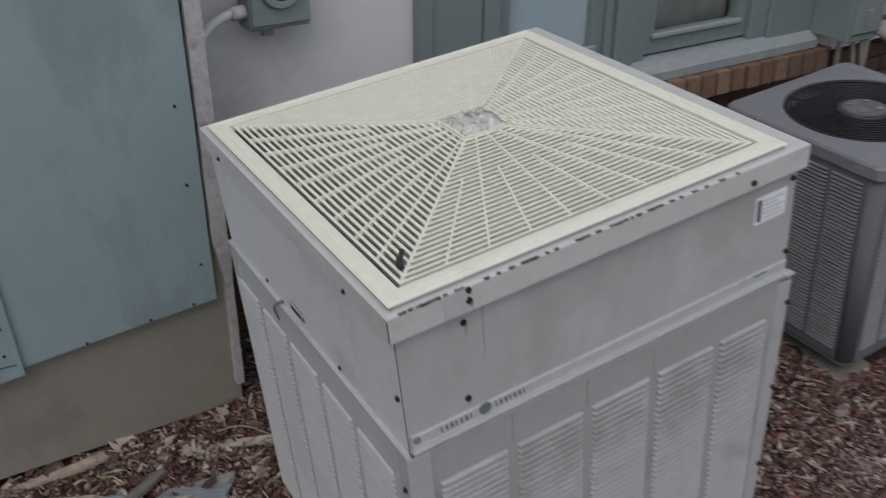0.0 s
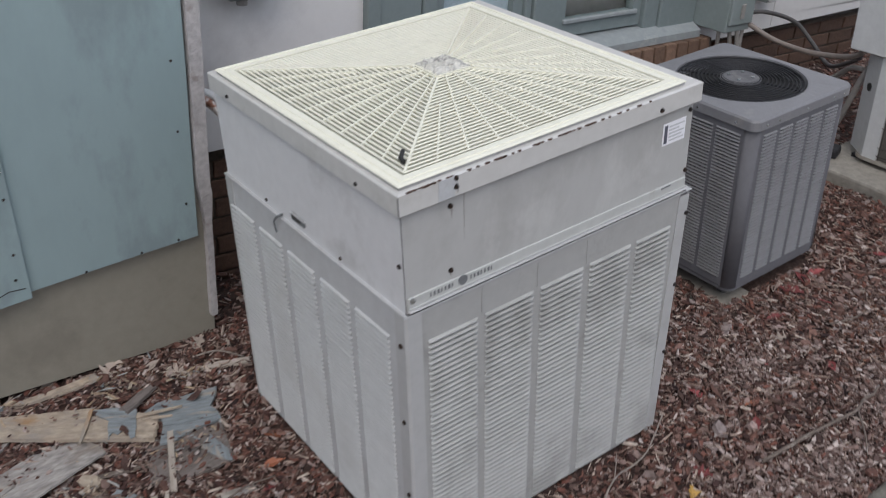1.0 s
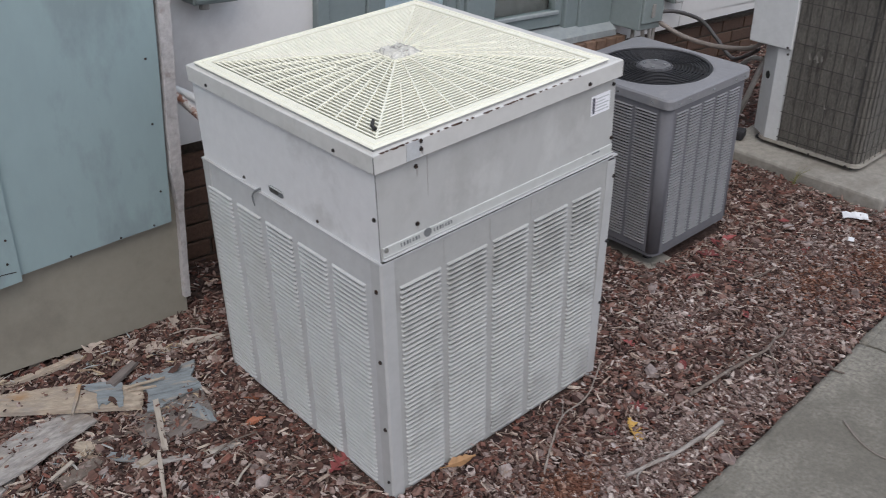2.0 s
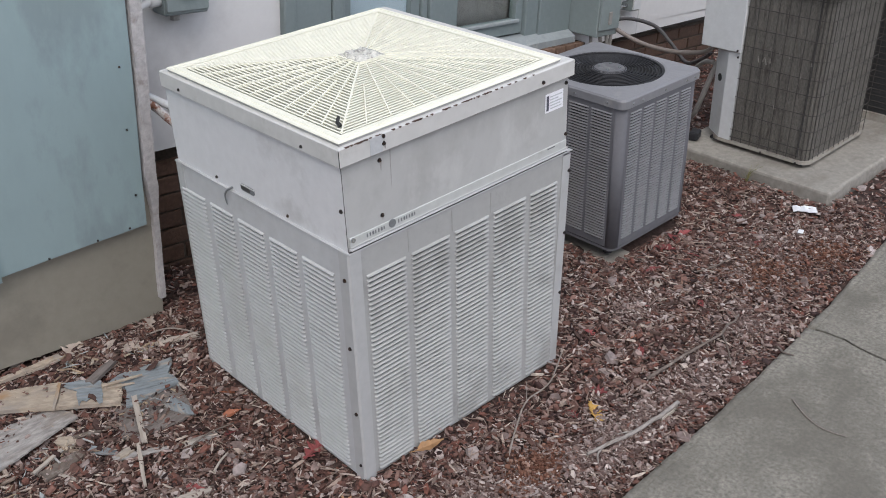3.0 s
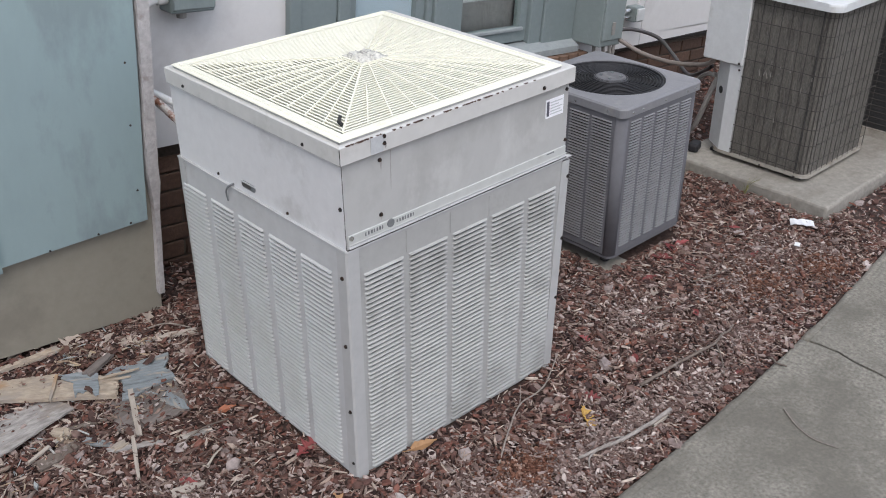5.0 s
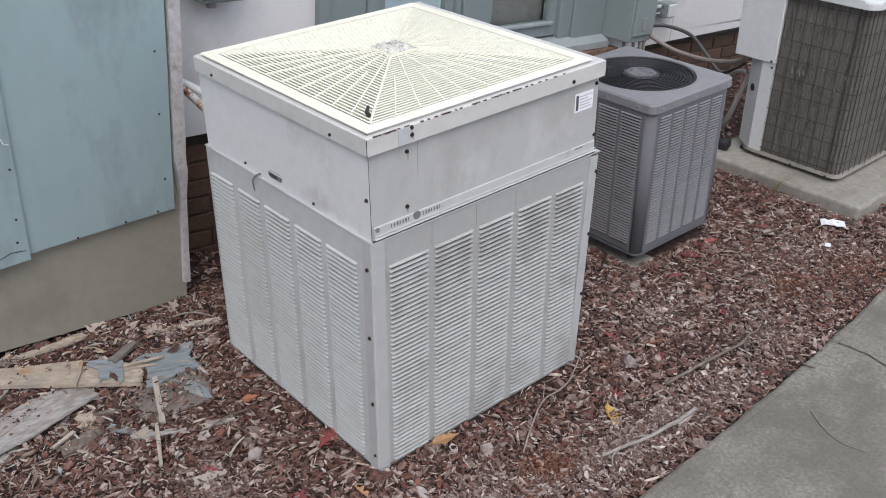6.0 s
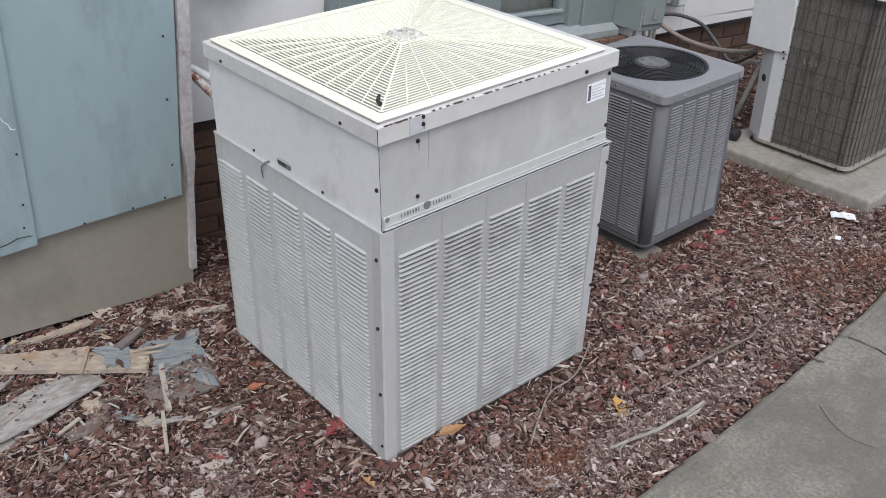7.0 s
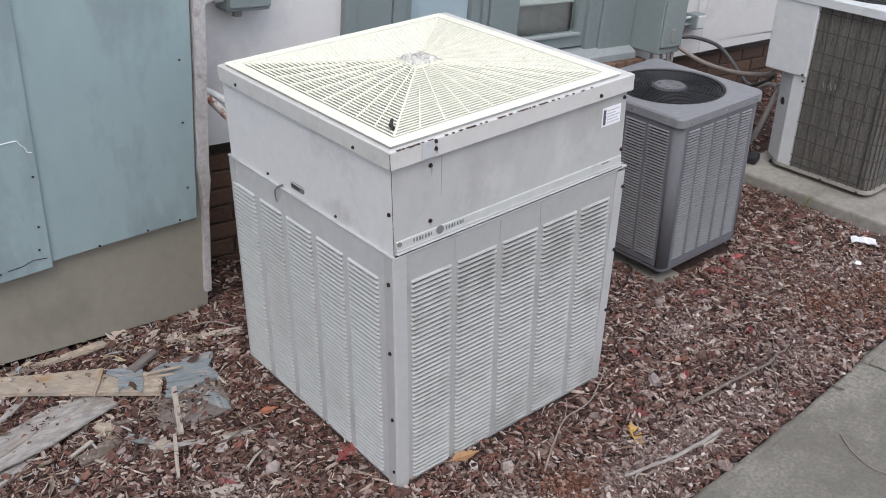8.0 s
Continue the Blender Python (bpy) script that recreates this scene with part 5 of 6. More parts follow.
    smooth(part("pipe", tube(eased([(0.185, 1.245, 1.002), (0.150, 1.245, 1.000), (0.110, 1.243, 0.985), (0.075, 1.24, 0.955), (0.055, 1.24, 0.90), (0.050, 1.24, 0.80)]), 0.0115, 10), SIDING, el))
    smooth(part("collar", tube([(0.186, 1.245, 1.002), (0.152, 1.245, 1.000)], 0.0165, 12), SIDING, el))
    # refrigerant pipes leaving the chase
    for name, pts, rad, mt, lab in (
            ("refrigerant_pipe", [(0.020, 1.118, 0.752), (0.060, 1.10, 0.725), (0.107, 1.06, 0.668), (0.150, 0.99, 0.625), (0.17, 0.90, 0.60)], 0.0125, COPPER_FLAKE, "flaking white pipe showing rusty copper"),
            ("sleeve_pipe", [(0.022, 1.13, 0.768), (0.070, 1.12, 0.742), (0.13, 1.08, 0.706), (0.19, 1.0, 0.68), (0.22, 0.9, 0.66)], 0.012, PUMP_WHITE, "white sleeved pipe beside the post")):
        h = smooth(part(name, tube(eased(pts), rad, 10), mt))
        tagged(h, lab, "pipe")


build_fixtures()


# ---- loose things on the mulch ----
def board(name, label, x, y, length, width, turn, thick, material, lift=0.006, ends=(1.0, 1.0), rag=(0.01, 0.01), seed=0, tip=0.0, category="board", group="broken boards"):
    """A broken flat board, its long side along turn; ends: share of the width left at each end; rag: how deep the ends are torn."""
    rnd = random.Random(seed)
    n = max(6, int(length / 0.02))
    pts = []
    for side in (-1, 1):
        row = []
        for i in range(n + 1):
            s = i / n
            w = width / 2 * (ends[0] + (1 - ends[0]) * min(1, s * 2.5)) * (ends[1] + (1 - ends[1]) * min(1, (1 - s) * 2.5))
            row.append(((s - 0.5) * length, side * w + 0.05 * width * noise.noise((s * 7, side, seed)) + 0.0022 * noise.noise((s * length * 120, side * 3, seed))))
        pts += row if side < 0 else row[::-1]
        steps = max(5, int(width / 0.006))
        end = 0.5 * length if side < 0 else -0.5 * length
        w = width / 2 * (ends[1] if side < 0 else ends[0])
        for i in range(1, steps):
            u = -w + 2 * w * i / steps
            if side > 0:
                u = -u
            torn = 0.5 + 0.9 * noise.noise((u * 55, seed * 3.1, side)) + 0.35 * rnd.random() ** 3
            pts.append((end - math.copysign(1, end) * (rag[1] if side < 0 else rag[0]) * max(0.0, torn), u))
    bm = add_prism(bmesh.new(), pts, 0.0, lambda px, py: thick + 0.0012 * noise.noise((px * 30, py * 70, seed)))
    ob = part(name, bm, material, None, "", yard(x, y, ground_height(x, y) + lift - 0.006, turn) @ pose(0, 0, 0, tip, 0, 0))
    return tagged(ob, label, category, group)


def torn(label, outline, lift, thick, material, turn, seed, teeth=(-1, 0.0), base=None, tilt=0.0):
    """A flat broken piece with the given outline in the yard, its grain along turn; teeth: an edge of the outline and how deep it is splintered;
    base: the height of what it lies on, where that is not the bark; tilt: how far its far end is raised, in degrees."""
    rnd = random.Random(seed)
    cx = sum(p[0] for p in outline) / len(outline)
    cy = sum(p[1] for p in outline) / len(outline)
    c, sn = math.cos(radians(-turn)), math.sin(radians(-turn))
    flat = [((x - cx) * c - (y - cy) * sn, (x - cx) * sn + (y - cy) * c) for x, y in outline]
    pts = []
    for k, (p, q) in enumerate(zip(flat, flat[1:] + flat[:1])):
        d = Vector(q) - Vector(p)
        side = Vector((d.y, -d.x)).normalized()
        n = max(2, int(d.length / (0.005 if k == teeth[0] else 0.009)))
        for i in range(n):
            w = Vector(p) + d * (i / n)
            if i:
                w += side * 0.0028 * noise.noise((w.x * 70, w.y * 70, seed))
                if k == teeth[0]:
                    w += side * teeth[1] * (rnd.random() * (0.9 if i % 2 else -0.5))
            pts.append((w.x, w.y))
    bm = add_prism(bmesh.new(), pts, 0.0, lambda px, py: thick + 0.0014 * noise.noise((px * 30, py * 70, seed)))
    ob = part("broken_board", bm, material, None, "", yard(cx, cy, (ground_height(cx, cy) if base is None else base) + lift, turn) @ (pose(0, 0, 0, rnd.uniform(-2, 2), rnd.uniform(-1.5, 1.5), 0) if base is None else pose(0, 0, 0, 0, tilt, 0)))
    return tagged(ob, label, "board", "broken boards")


def build_litter():
    def board_top(x, y):
        """Upper side of the long tan board, which climbs with the bark towards the chase."""
        return 0.0515 - ((x + 0.5716) * math.cos(radians(30)) - (y - 0.951) * math.sin(radians(30))) * math.tan(radians(5))

    torn("long tan broken board with a splintered end", ((-0.90, 1.165), (-0.617, 1.030), (-0.404, 0.940), (-0.261, 0.822), (-0.306, 0.742), (-0.514, 0.872), (-0.641, 0.952), (-0.93, 1.085)), 0.0, 0.014, BARE_WOOD, -30, 3, teeth=(3, 0.012), base=0.036, tilt=5)
    torn("blue-painted torn board with a swallow-tailed split end", ((-0.302, 0.853), (-0.244, 0.872), (-0.169, 0.855), (-0.087, 0.838), (-0.112, 0.800), (-0.135, 0.776), (-0.128, 0.745), (-0.132, 0.713), (-0.206, 0.719), (-0.274, 0.708), (-0.301, 0.722), (-0.274, 0.768), (-0.262, 0.800)), 0.019, 0.008, BLUE_WOOD, -20, 5, teeth=(3, 0.006))
    torn("blue-painted long splinter lying over the torn board", ((-0.262, 0.802), (-0.20, 0.787), (-0.150, 0.758), (-0.131, 0.728), (-0.160, 0.734), (-0.215, 0.752), (-0.270, 0.772)), 0.029, 0.004, BLUE_WOOD, -24, 6)
    torn("flaking blue paint wrapped over the tan board", ((-0.402, 0.921), (-0.352, 0.905), (-0.303, 0.867), (-0.326, 0.812), (-0.346, 0.768), (-0.358, 0.766), (-0.356, 0.809), (-0.38, 0.799), (-0.388, 0.812), (-0.406, 0.793), (-0.394, 0.834), (-0.380, 0.862), (-0.397, 0.891)), 0.0, 0.003, BLUE_WOOD, -30, 4, teeth=(8, 0.010), base=board_top(-0.368, 0.854), tilt=5)
    torn("pale grey weathered plank lying on the mulch", ((-0.93, 0.81), (-0.681, 0.850), (-0.589, 0.876), (-0.505, 0.890), (-0.455, 0.850), (-0.428, 0.808), (-0.424, 0.770), (-0.528, 0.742), (-0.631, 0.712), (-0.72, 0.70), (-0.95, 0.68)), 0.026, 0.006, GREY_WOOD, 6, 7, teeth=(5, 0.006))
    torn("grey plywood scrap with peeling plies", ((-0.350, 0.690), (-0.278, 0.731), (-0.129, 0.736), (-0.150, 0.64), (-0.168, 0.567), (-0.214, 0.562), (-0.317, 0.580), (-0.373, 0.607)), 0.010, 0.006, PLY_WOOD, 10, 8, teeth=(6, 0.010))
    torn("bluish flake of paint on the plywood", ((-0.180, 0.682), (-0.166, 0.60), (-0.176, 0.556), (-0.195, 0.580), (-0.222, 0.655)), 0.018, 0.003, BLUE_WOOD, 80, 11)
    torn("dark red-brown rotten patch torn in the painted board", ((-0.360, 0.826), (-0.352, 0.814), (-0.352, 0.794), (-0.362, 0.780), (-0.364, 0.800), (-0.371, 0.811)), 0.0, 0.0025, ROT, -30, 12, teeth=(2, 0.006), base=board_top(-0.364, 0.803) + 0.0032, tilt=5)
    board("broken_board", "brown weathered scrap of board", -0.538, 0.627, 0.125, 0.046, 10, 0.008, TWIG, 0.018, (0.9, 0.6), (0.01, 0.01), 9)
    board("broken_board", "pale bluish torn board end among the mulch", -0.765, 0.700, 0.19, 0.065, 24, 0.008, GREY_WOOD, 0.018, (1.0, 0.6), (0.01, 0.02), 31)
    for label, x, y, ln, wd, turn, th, mt, lift, ends, seed in (
            ("tan torn wedge of board beside the skirt", -0.405, 1.040, 0.125, 0.034, 2, 0.008, BARE_WOOD, 0.022, (0.5, 0.8), 32),
            ("thin tan splinter lying across the board", -0.437, 0.868, 0.138, 0.010, 58, 0.005, BARE_WOOD, board_top(-0.437, 0.868) - ground_height(-0.437, 0.868) + 0.008, (0.6, 0.8), 33),
            ("tan splinter torn out over the blue board", -0.258, 0.822, 0.120, 0.009, -16, 0.005, BARE_WOOD, 0.038, (1.0, 0.3), 41),
            ("short tan splinter torn out over the blue board", -0.272, 0.806, 0.080, 0.007, -24, 0.005, BARE_WOOD, 0.038, (1.0, 0.3), 42),
            ("cream flat chip of wood before the condenser", -0.427, 0.200, 0.050, 0.040, 20, 0.006, PALE_WOOD, 0.020, (0.8, 0.7), 43),
            ("small cream chip of split wood", -0.396, 0.546, 0.046, 0.026, 10, 0.007, BARE_WOOD, 0.022, (0.6, 0.8), 51),
            ("grey strip torn from the plank", -0.72, 0.765, 0.16, 0.020, 20, 0.005, GREY_WOOD, 0.040, (0.9, 0.4), 52),
            ("slim tan splinter beside the plank", -0.55, 0.672, 0.13, 0.012, 22, 0.006, PALE_WOOD, 0.022, (0.8, 0.5), 53),
            ("slim brown splinter under the boards", -0.42, 0.700, 0.14, 0.014, -18, 0.006, TWIG, 0.018, (0.7, 0.7), 34),
            ("grey flake of plywood", -0.30, 0.735, 0.10, 0.05, 30, 0.005, PLY_WOOD, 0.014, (0.6, 0.7), 35),
            ("slim tan splinter among the chips", -0.55, 0.582, 0.11, 0.010, -65, 0.005, PALE_WOOD, 0.018, (0.6, 0.6), 36),
            ("peeled white tip of the stick", 0.790, -0.392, 0.085, 0.014, 2, 0.010, PALE_WOOD, 0.022, (0.7, 0.4), 40),
            ("pale split splinter of wood", -0.300, 0.645, 0.228, 0.016, 69.5, 0.007, PALE_WOOD, 0.026, (0.9, 1.0), 10),
            ("thin tan splinter of wood", -0.382, 0.484, 0.206, 0.011, 67.5, 0.006, PALE_WOOD, 0.018, (0.8, 0.9), 11),
            ("tan flat splinter of wood", -0.365, 0.521, 0.150, 0.024, -27, 0.006, GREY_WOOD, 0.016, (0.7, 0.5), 12),
            ("grey tan splinter of wood", -0.217, 0.456, 0.100, 0.024, -15, 0.006, GREY_WOOD, 0.016, (1.0, 0.5), 13),
            ("pale chunk of split wood", -0.342, 0.275, 0.092, 0.026, -15, 0.010, PALE_WOOD, 0.016, (1.0, 0.6), 14),
            ("orange-tan chip of bark and wood", -0.488, 0.712, 0.066, 0.040, -55, 0.008, BARE_WOOD, 0.020, (0.5, 0.6), 15),
            ("flake of blue painted wood", -0.432, 0.606, 0.085, 0.026, -58, 0.006, BLUE_WOOD, 0.018, (0.7, 0.4), 16),
            ("long tan lath lying beside the skirt", -0.545, 1.046, 0.36, 0.020, -3, 0.010, BARE_WOOD, 0.014, (0.8, 1.0), 17),
            ("pale strip of split wood", -0.027, 0.916, 0.150, 0.028, -22, 0.007, PALE_WOOD, 0.016, (0.4, 0.8), 18),
            ("pale strip of split wood", -0.039, 0.822, 0.086, 0.020, -38, 0.006, PALE_WOOD, 0.014, (0.6, 0.9), 22),
            ("short brown wedge of wood", -0.285, 0.896, 0.115, 0.028, 26, 0.010, PLY_WOOD, 0.034, (1.0, 0.7), 19),
            ("grey splinter beside the plank", -0.665, 0.915, 0.115, 0.020, 37, 0.007, GREY_WOOD, 0.016, (0.7, 0.9), 23)):
        board("wood_splinter", label, x, y, ln, wd, turn, th, mt, lift, ends, (0.008, 0.008), seed, 0, "splinter", "wood splinters")
    # sticks
    def stick(name, label, pts, rad, material, taper=0.5, forks=()):
        st = thing(name, label, "twig", YARD, "fallen twigs")
        main = eased([(x, y, ground_height(x, y) + 0.016 + rad + dz) for x, y, dz in pts], 5)
        main = [p + Vector((noise.noise(p * 40), noise.noise(p * 40 + Vector((5, 0, 0))), 0)) * rad * 0.5 for p in main]
        smooth(part("stem", tube(main, rad, 7, taper), material, st))
        for f in forks:
            smooth(part("fork", tube(eased([(x, y, ground_height(x, y) + 0.019 + dz) for x, y, dz in f], 4), rad * 0.6, 5, 0.5), material, st))

    stick("fallen_stick", "pale grey peeled stick on the mulch", [(0.833, -0.391, 0.010), (0.745, -0.390, 0.010), (0.640, -0.378, 0.008), (0.56, -0.362, 0.010), (0.485, -0.345, 0.007)], 0.0066, PEELED, 0.75, (((0.535, -0.356, 0.010), (0.500, -0.366, 0.012), (0.478, -0.386, 0.006)), ((0.66, -0.382, 0.008), (0.625, -0.362, 0.012), (0.60, -0.345, 0.006))))
    stick("fallen_twig", "forked grey-brown twig on the mulch", [(0.87, -0.262, 0.008), (0.99, -0.274, 0.012), (1.06, -0.280, 0.012), (1.118, -0.292, 0.016), (1.20, -0.304, 0.018), (1.25, -0.288, 0.016), (1.30, -0.290, 0.016), (1.345, -0.277, 0.012)], 0.0054, TWIG, 0.6, (((1.205, -0.302, 0.016), (1.139, -0.366, 0.018), (1.085, -0.410, 0.012)), ((1.118, -0.292, 0.016), (1.14, -0.255, 0.018))))
    stick("fallen_twig", "thin bent tan twig beside the condenser", [(0.315, -0.209, 0.003), (0.43, -0.135, 0.008), (0.537, -0.077, 0.010), (0.61, -0.070, 0.009), (0.677, -0.057, 0.008), (0.775, -0.012, 0.03)], 0.0030, DRY_TWIG, 0.7, (((0.537, -0.077, 0.008), (0.575, -0.045, 0.014), (0.60, -0.022, 0.014)),))
    stick("fallen_twig", "thin curved grey twig among the chips", [(-0.281, 0.424, 0.004), (-0.235, 0.440, 0.008), (-0.19, 0.448, 0.008), (-0.117, 0.442, 0.004)], 0.0034, TWIG, 0.6)
    stick("fallen_twig", "short tan twig among the chips", [(-0.264, 0.309, 0.004), (-0.23, 0.33, 0.008), (-0.197, 0.346, 0.006)], 0.0038, PALE_WOOD, 0.7)
    stick("fallen_twig", "pale broken twig on the mulch", [(-0.09, 0.985, 0.004), (-0.02, 0.96, 0.010), (0.03, 0.90, 0.006)], 0.0030, DRY_TWIG, 0.7)
    stick("fallen_twig", "short grey twig beside the grey condenser", [(1.50, -0.02, 0.004), (1.57, -0.05, 0.01), (1.66, -0.055, 0.004)], 0.0035, TWIG, 0.7)
    def path_twig(pts, rad, mt, lab):
        ob = smooth(part("path_twig", tube(eased([(x, y, 0.001 + rad) for x, y in pts], 5), rad, 6, 0.6), mt, None, "", YARD))
        tagged(ob, lab, "twig", "fallen twigs")

    path_twig([(1.088, -0.608), (1.046, -0.671), (1.028, -0.732), (1.042, -0.795)], 0.0023, DRY_TWIG, "thin curved twig on the concrete path")
    path_twig([(1.290, -0.440), (1.285, -0.459), (1.275, -0.478), (1.283, -0.507)], 0.0045, TWIG, "short dark twig across the path's edge")
    # leaves
    def leaf(x, y, size, material, turn, label, lobes=5, lift=0.014, seed=1, tip=12):
        ob = part("fallen_leaf", leaf_mesh(size, lobes, 0.45, seed), material, None, "", yard(x, y, ground_height(x, y) + lift, turn) @ pose(0, 0, 0, tip, -tip * 0.6, 0))
        tagged(ob, label, "leaf", "fallen leaves")

    leaf(0.205, -0.026, 0.082, LEAF_YELLOW, -22, "yellow-brown dry leaf against the condenser's foot", 1, 0.026, 1, 16)
    leaf(0.645, -0.240, 0.088, LEAF_GOLD, 60, "curled yellow lobed leaf on the mulch", 5, 0.016, 2, 25)
    leaf(-0.081, -0.030, 0.055, LEAF_YELLOW, 100, "small curled yellow leaf before the condenser", 3, 0.018, 6, 25)
    leaf(-0.223, 0.050, 0.075, LEAF_RED, 30, "dark red lobed leaf before the condenser", 4, 0.018, 7, 14)
    leaf(-0.302, 1.060, 0.100, LEAF_TAN, 40, "pale tan oak leaf on the mulch", 5, 0.016, 3, 14)
    leaf(-0.157, 0.955, 0.075, LEAF_TAN, -50, "tan dry lobed leaf on the mulch", 4, 0.016, 4)
    rnd = random.Random(77)
    for i, (x, y, s) in enumerate(((1.576, 0.168, 0.08), (1.66, 0.19, 0.09), (1.73, 0.185, 0.07), (1.34, -0.14, 0.065), (-0.022, 0.190, 0.085), (0.73, -0.184, 0.06), (1.60, 0.06, 0.05), (0.95, 0.02, 0.05), (1.20, -0.02, 0.05), (0.60, -0.20, 0.05), (1.15, -0.42, 0.05), (1.85, -0.05, 0.06), (-0.33, 0.30, 0.06), (2.0, 0.12, 0.05), (0.98, -0.16, 0.055), (-0.14, 0.42, 0.05), (1.42, 0.11, 0.06), (1.95, -0.17, 0.06))):
        leaf(x, y, s, LEAF_RED, rnd.uniform(0, 360), "dull red dry leaf among the bark chips", rnd.choice((1, 1, 3, 4)), 0.014, 20 + i, rnd.uniform(5, 25))
    for i, (x, y, s) in enumerate(((-0.049, 0.575, 0.055), (-0.095, 0.490, 0.06), (-0.20, 0.28, 0.05), (1.03, -0.10, 0.05))):
        leaf(x, y, s, LEAF_ORANGE, rnd.uniform(0, 360), "bright orange-brown dry leaf among the bark chips", 1, 0.014, 50 + i, 15)
    for i, (x, y, s) in enumerate(((-0.20, 1.02, 0.06), (0.02, 1.0, 0.06), (-0.05, 1.04, 0.07), (1.33, 0.04, 0.06), (1.28, -0.04, 0.055), (0.92, -0.08, 0.05), (0.50, -0.16, 0.045), (1.06, 0.08, 0.05), (-0.45, 1.10, 0.07), (-0.22, 0.22, 0.05), (0.10, -0.20, 0.05), (1.75, 0.02, 0.05))):
        leaf(x, y, s, LEAF_TAN, rnd.uniform(0, 360), "pale dry leaf scrap among the bark chips", rnd.choice((1, 1, 3)), 0.014, 70 + i, 18)
    # crumpled white litter near the pad
    bm = bmesh.new()
    g = [[bm.verts.new((-0.045 + 0.09 * i / 6, -0.022 + 0.044 * j / 4, 0.008 * abs(noise.noise((i * 0.8, j * 0.9, 4))) + 0.004 * (i % 2))) for j in range(5)] for i in range(7)]
    for i in range(6):
        for j in range(4):
            bm.faces.new((g[i][j], g[i + 1][j], g[i + 1][j + 1], g[i][j + 1]))
    r = bmesh.ops.extrude_face_region(bm, geom=bm.faces[:])
    bmesh.ops.translate(bm, verts=[q for q in r["geom"] if isinstance(q, bmesh.types.BMVert)], vec=(0, 0, 0.004))
    ob = part("paper_scrap", bm, LITTER_WHITE, None, "", yard(2.185, -0.062, 0.014, -55))
    tagged(ob, "small crumpled white paper scrap on the mulch", "litter")
    ob = part("paper_scrap", box(-0.014, 0.014, -0.01, 0.01, 0, 0.004, 0.001), LITTER_WHITE, None, "", yard(2.03, -0.13, 0.004, 20))
    tagged(ob, "tiny white paper scrap on the mulch", "litter")
    # weed at the pad's foot
    weed = thing("weed_tuft", "thin yellow-green weed tuft beside the pad", "plant", yard(2.25, 0.235, 0.002))
    rnd = random.Random(5)
    for k in range(9):
        a = rnd.uniform(0, 6.28)
        h = rnd.uniform(0.05, 0.11)
        part("blade", tube(eased([(0, 0, 0), (0.3 * h * math.cos(a) * 0.5, 0.3 * h * math.sin(a) * 0.5, h * 0.6), (0.6 * h * math.cos(a), 0.6 * h * math.sin(a), h)], 3), 0.0014, 4, 0.3), GRASS, weed)


build_litter()


# ---- bark chips, straws ----
def free_ground(x, y):
    if y < path_edge(x) + 0.002 or y > WALL + 0.05:
        return False
    if -0.004 < x < UNIT + 0.004 and -0.004 < y < UNIT + 0.004:
        return False
    if 1.355 < x < 1.80 and 0.245 < y < 0.72:
        return False
    if x > 2.275 and -0.115 < y < 0.645:
        return False
    if x < 0.03 and y > 1.085:
        return False
    return True


def build_chips(name, count, size, slim, flat, material, label, seed, lift, spots=()):
    rs = np.random.RandomState(seed)
    verts, faces = [], []
    made = 0
    while made < count:
        k = rs.rand()
        if k < 0.62:
            x, y = rs.uniform(-0.9, 2.4), rs.uniform(-0.56, 1.1)
        else:
            x, y = rs.uniform(-1.3, 4.2), rs.uniform(-0.56, 1.35)
        if spots:
            sx, sy, sr = spots[rs.randint(len(spots))]
            a, q = rs.uniform(0, 6.283), sr * abs(rs.normal(0, 0.6))
            x, y = sx + q * math.cos(a) * 1.4, sy + q * math.sin(a)
        if not free_ground(x, y):
            made += 0.02
            continue
        made += 1
        ln = min(2.1 * size, size * math.exp(rs.normal(0, 0.5)))
        wd = ln * slim * math.exp(rs.normal(0, 0.35))
        th = min(ln, wd) * flat * rs.uniform(0.6, 1.4)
        turn, tip, roll = rs.uniform(0, 6.283), rs.normal(0, 0.28), rs.normal(0, 0.30)
        m = (Matrix.Translation((x, y, ground_height(x, y) + lift + abs(rs.normal(0, 0.006)))) @ Matrix.Rotation(turn, 4, "Z") @ Matrix.Rotation(tip, 4, "Y") @ Matrix.Rotation(roll, 4, "X"))
        n = 5 if slim > 0.2 else 4
        base = len(verts)
        ph = rs.uniform(0, 6.28)
        ring = []
        for i in range(n):
            a = ph + 6.283 * i / n
            q = rs.uniform(0.75, 1.2)
            ring.append((0.5 * ln * math.cos(a) * q, 0.5 * wd * math.sin(a) * q))
        bow = rs.uniform(-0.25, 0.35) / ln
        for z in (-0.5 * th, 0.5 * th):
            for px, py in ring:
                s = 0.85 if z > 0 else 1.0
                verts.append(m @ Vector((px * s, py * s, z + bow * px * px)))
        faces.append(tuple(base + n + i for i in range(n)))
        for i in range(n):
            faces.append((base + i, base + (i + 1) % n, base + n + (i + 1) % n, base + n + i))
    me = bpy.data.meshes.new(name)
    me.from_pydata([tuple(v) for v in verts], [], faces)
    ob = placed(name, me, material, None, "", YARD)
    tagged(ob, label, "mulch", kind="stuff")


build_chips("bark_chips", 66000, 0.0175, 0.40, 0.30, CHIPS, "brown and grey bark chips covering the bed", 11, 0.004)
build_chips("bark_shreds", 24000, 0.025, 0.12, 0.5, STRAW, "thin tan bark shreds and straws on the bed", 12, 0.010)


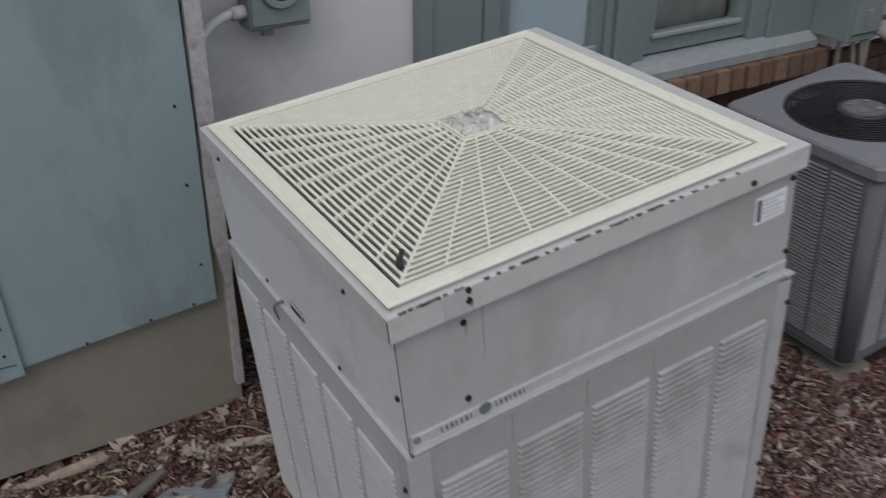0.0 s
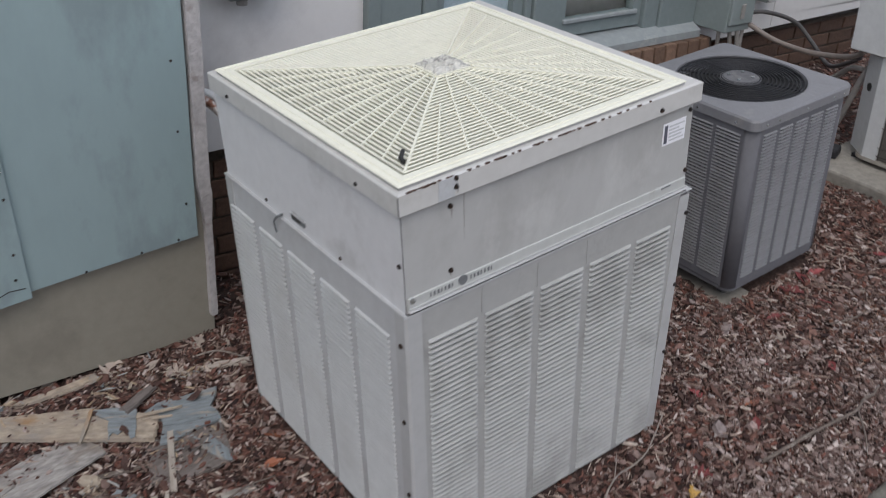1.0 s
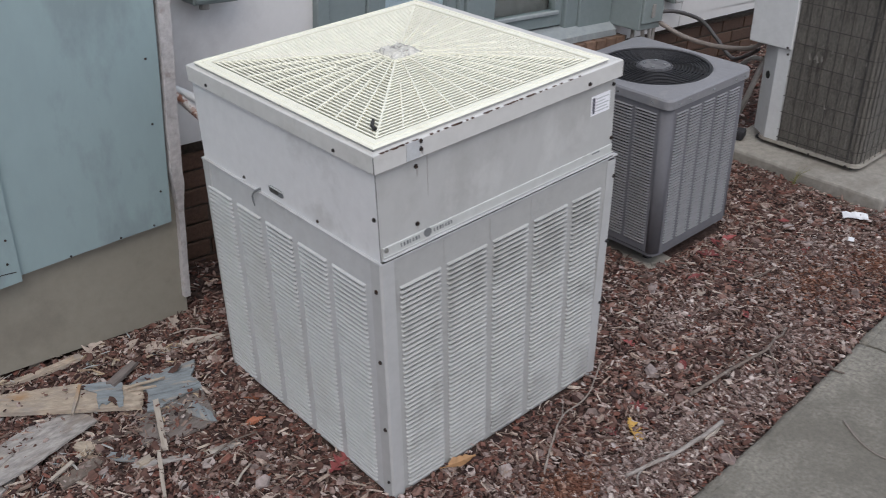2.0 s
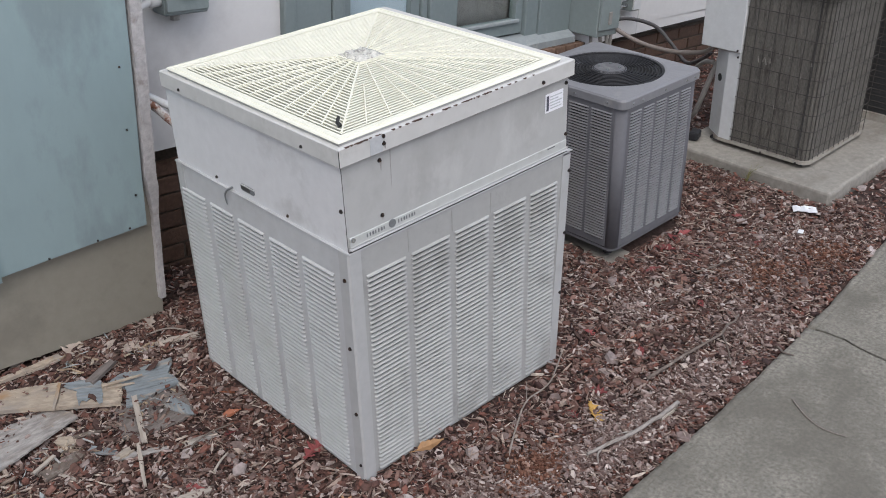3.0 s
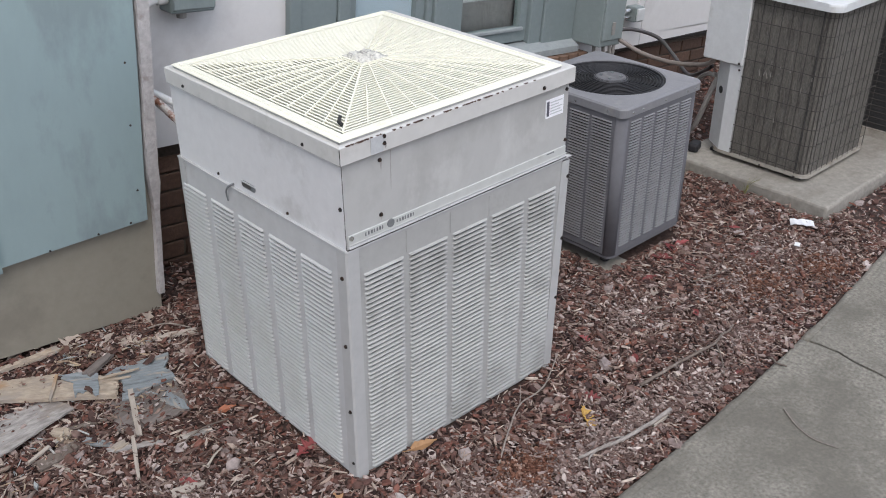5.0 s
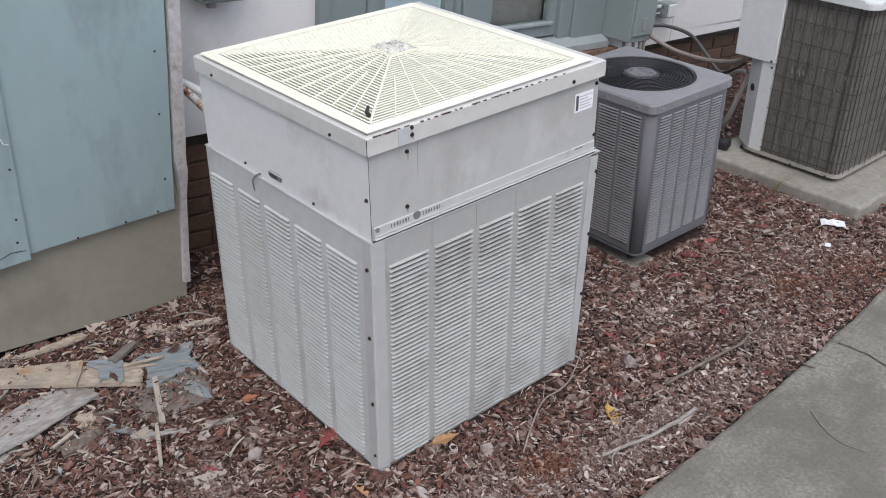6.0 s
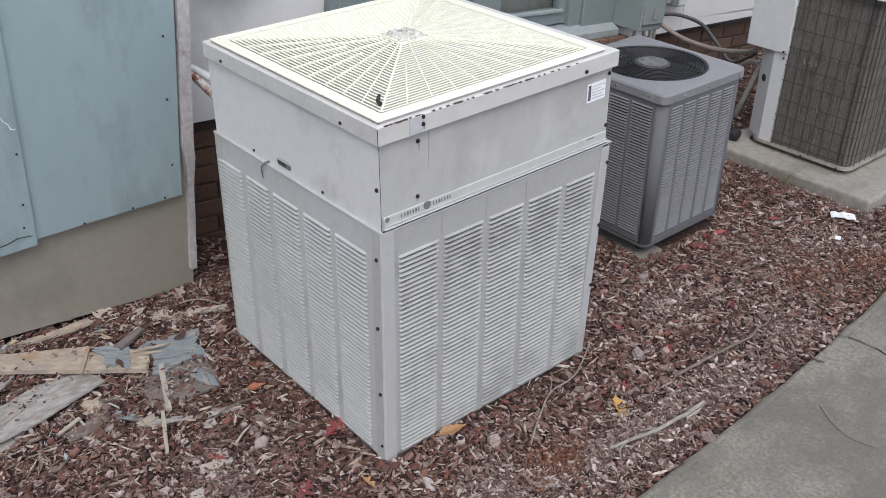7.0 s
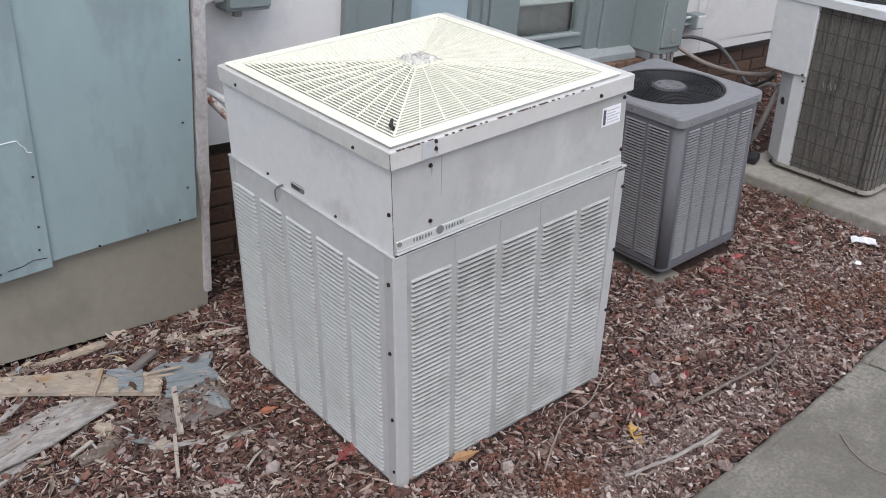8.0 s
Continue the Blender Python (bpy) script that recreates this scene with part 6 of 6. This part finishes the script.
build_chips("pale_bark_bits", 12500, 0.013, 0.32, 0.4, PALE_BITS, "pale fine bark bits along the path", 15, 0.014, ((0.45, -0.33, 0.16), (0.30, -0.30, 0.16), (0.60, -0.36, 0.12), (0.75, -0.34, 0.16), (1.0, -0.38, 0.14), (0.15, -0.25, 0.14), (1.35, -0.32, 0.16), (1.9, -0.1, 0.2), (-0.35, 0.2, 0.2), (1.6, -0.15, 0.2), (2.05, -0.22, 0.2), (1.15, 0.0, 0.2)))
build_chips("bark_nuggets", 1500, 0.026, 0.55, 0.22, NUGGETS, "larger flat flakes of reddish and grey bark", 17, 0.010)
build_chips("wood_shreds", 300, 0.024, 0.16, 0.5, TORN_SHREDS, "small torn shreds of tan and grey wood round the boards", 19, 0.018, ((-0.50, 0.68, 0.12), (-0.70, 0.63, 0.10), (-0.25, 0.72, 0.10), (-0.60, 1.04, 0.10), (-0.12, 0.93, 0.09), (-0.33, 0.98, 0.08)))
build_chips("bark_crumbs", 190, 0.010, 0.4, 0.35, CHIPS, "small bark crumbs fallen on the broken boards", 18, 0.030, ((-0.64, 0.80, 0.12), (-0.24, 0.66, 0.09), (-0.5, 0.95, 0.16)))
build_chips("bark_dust", 4000, 0.0080, 0.5, 0.5, DUST, "rust-brown fine bark dust in patches", 14, 0.017, ((0.34, -0.275, 0.085), (1.65, -0.176, 0.15), (0.36, -0.285, 0.06), (1.95, -0.28, 0.16)))


# ---- bricks of the wall base and the window sill ----
def brick_mesh(l, d, h, seed):
    rnd = random.Random(seed)
    bm = box(-l / 2, l / 2, 0, d, -h / 2, h / 2, 0.003)
    for v in bm.verts:
        v.co += Vector((rnd.uniform(-1, 1), rnd.uniform(-1, 1), rnd.uniform(-1, 1))) * 0.0009
    me = bpy.data.meshes.new("brick")
    bm.to_mesh(me)
    bm.free()
    return me


def build_bricks():
    kinds = [brick_mesh(0.196, 0.05, 0.057, k) for k in range(4)]
    rnd = random.Random(31)
    pitch = 0.0665
    for r in range(9):
        z = -0.055 + pitch * r + 0.0
        for k in range(22):
            x = -0.25 + 0.206 * k + (0.103 if r % 2 else 0)
            top = z + 0.03
            if top > 0.50 + (x - 0.16) * 0.0195 or x > 4.2:
                continue
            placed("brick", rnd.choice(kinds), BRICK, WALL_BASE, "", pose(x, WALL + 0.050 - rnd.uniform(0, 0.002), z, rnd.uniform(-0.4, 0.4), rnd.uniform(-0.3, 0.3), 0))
    sill = thing("window_sill", "reddish brown brick rowlock sill below the window", "sill", pose(0, 0, 0), kind="structure")
    part("mortar_bed", box(0.60, 2.325, WALL - 0.092, WALL + 0.045, 0.523, 0.5945), MORTAR, sill)
    kinds = [brick_mesh(0.058, 0.150, 0.080, 9 + k) for k in range(4)]
    n = 25
    for k in range(n):
        x = 0.632 + 0.0685 * k
        placed("brick", rnd.choice(kinds), SILL_BRICK, sill, "", pose(x, WALL - 0.105 + rnd.uniform(-0.002, 0.002), 0.560 + rnd.uniform(-0.001, 0.001), -4 + rnd.uniform(-0.6, 0.6), rnd.uniform(-0.5, 0.5), rnd.uniform(-0.4, 0.4)))


build_bricks()
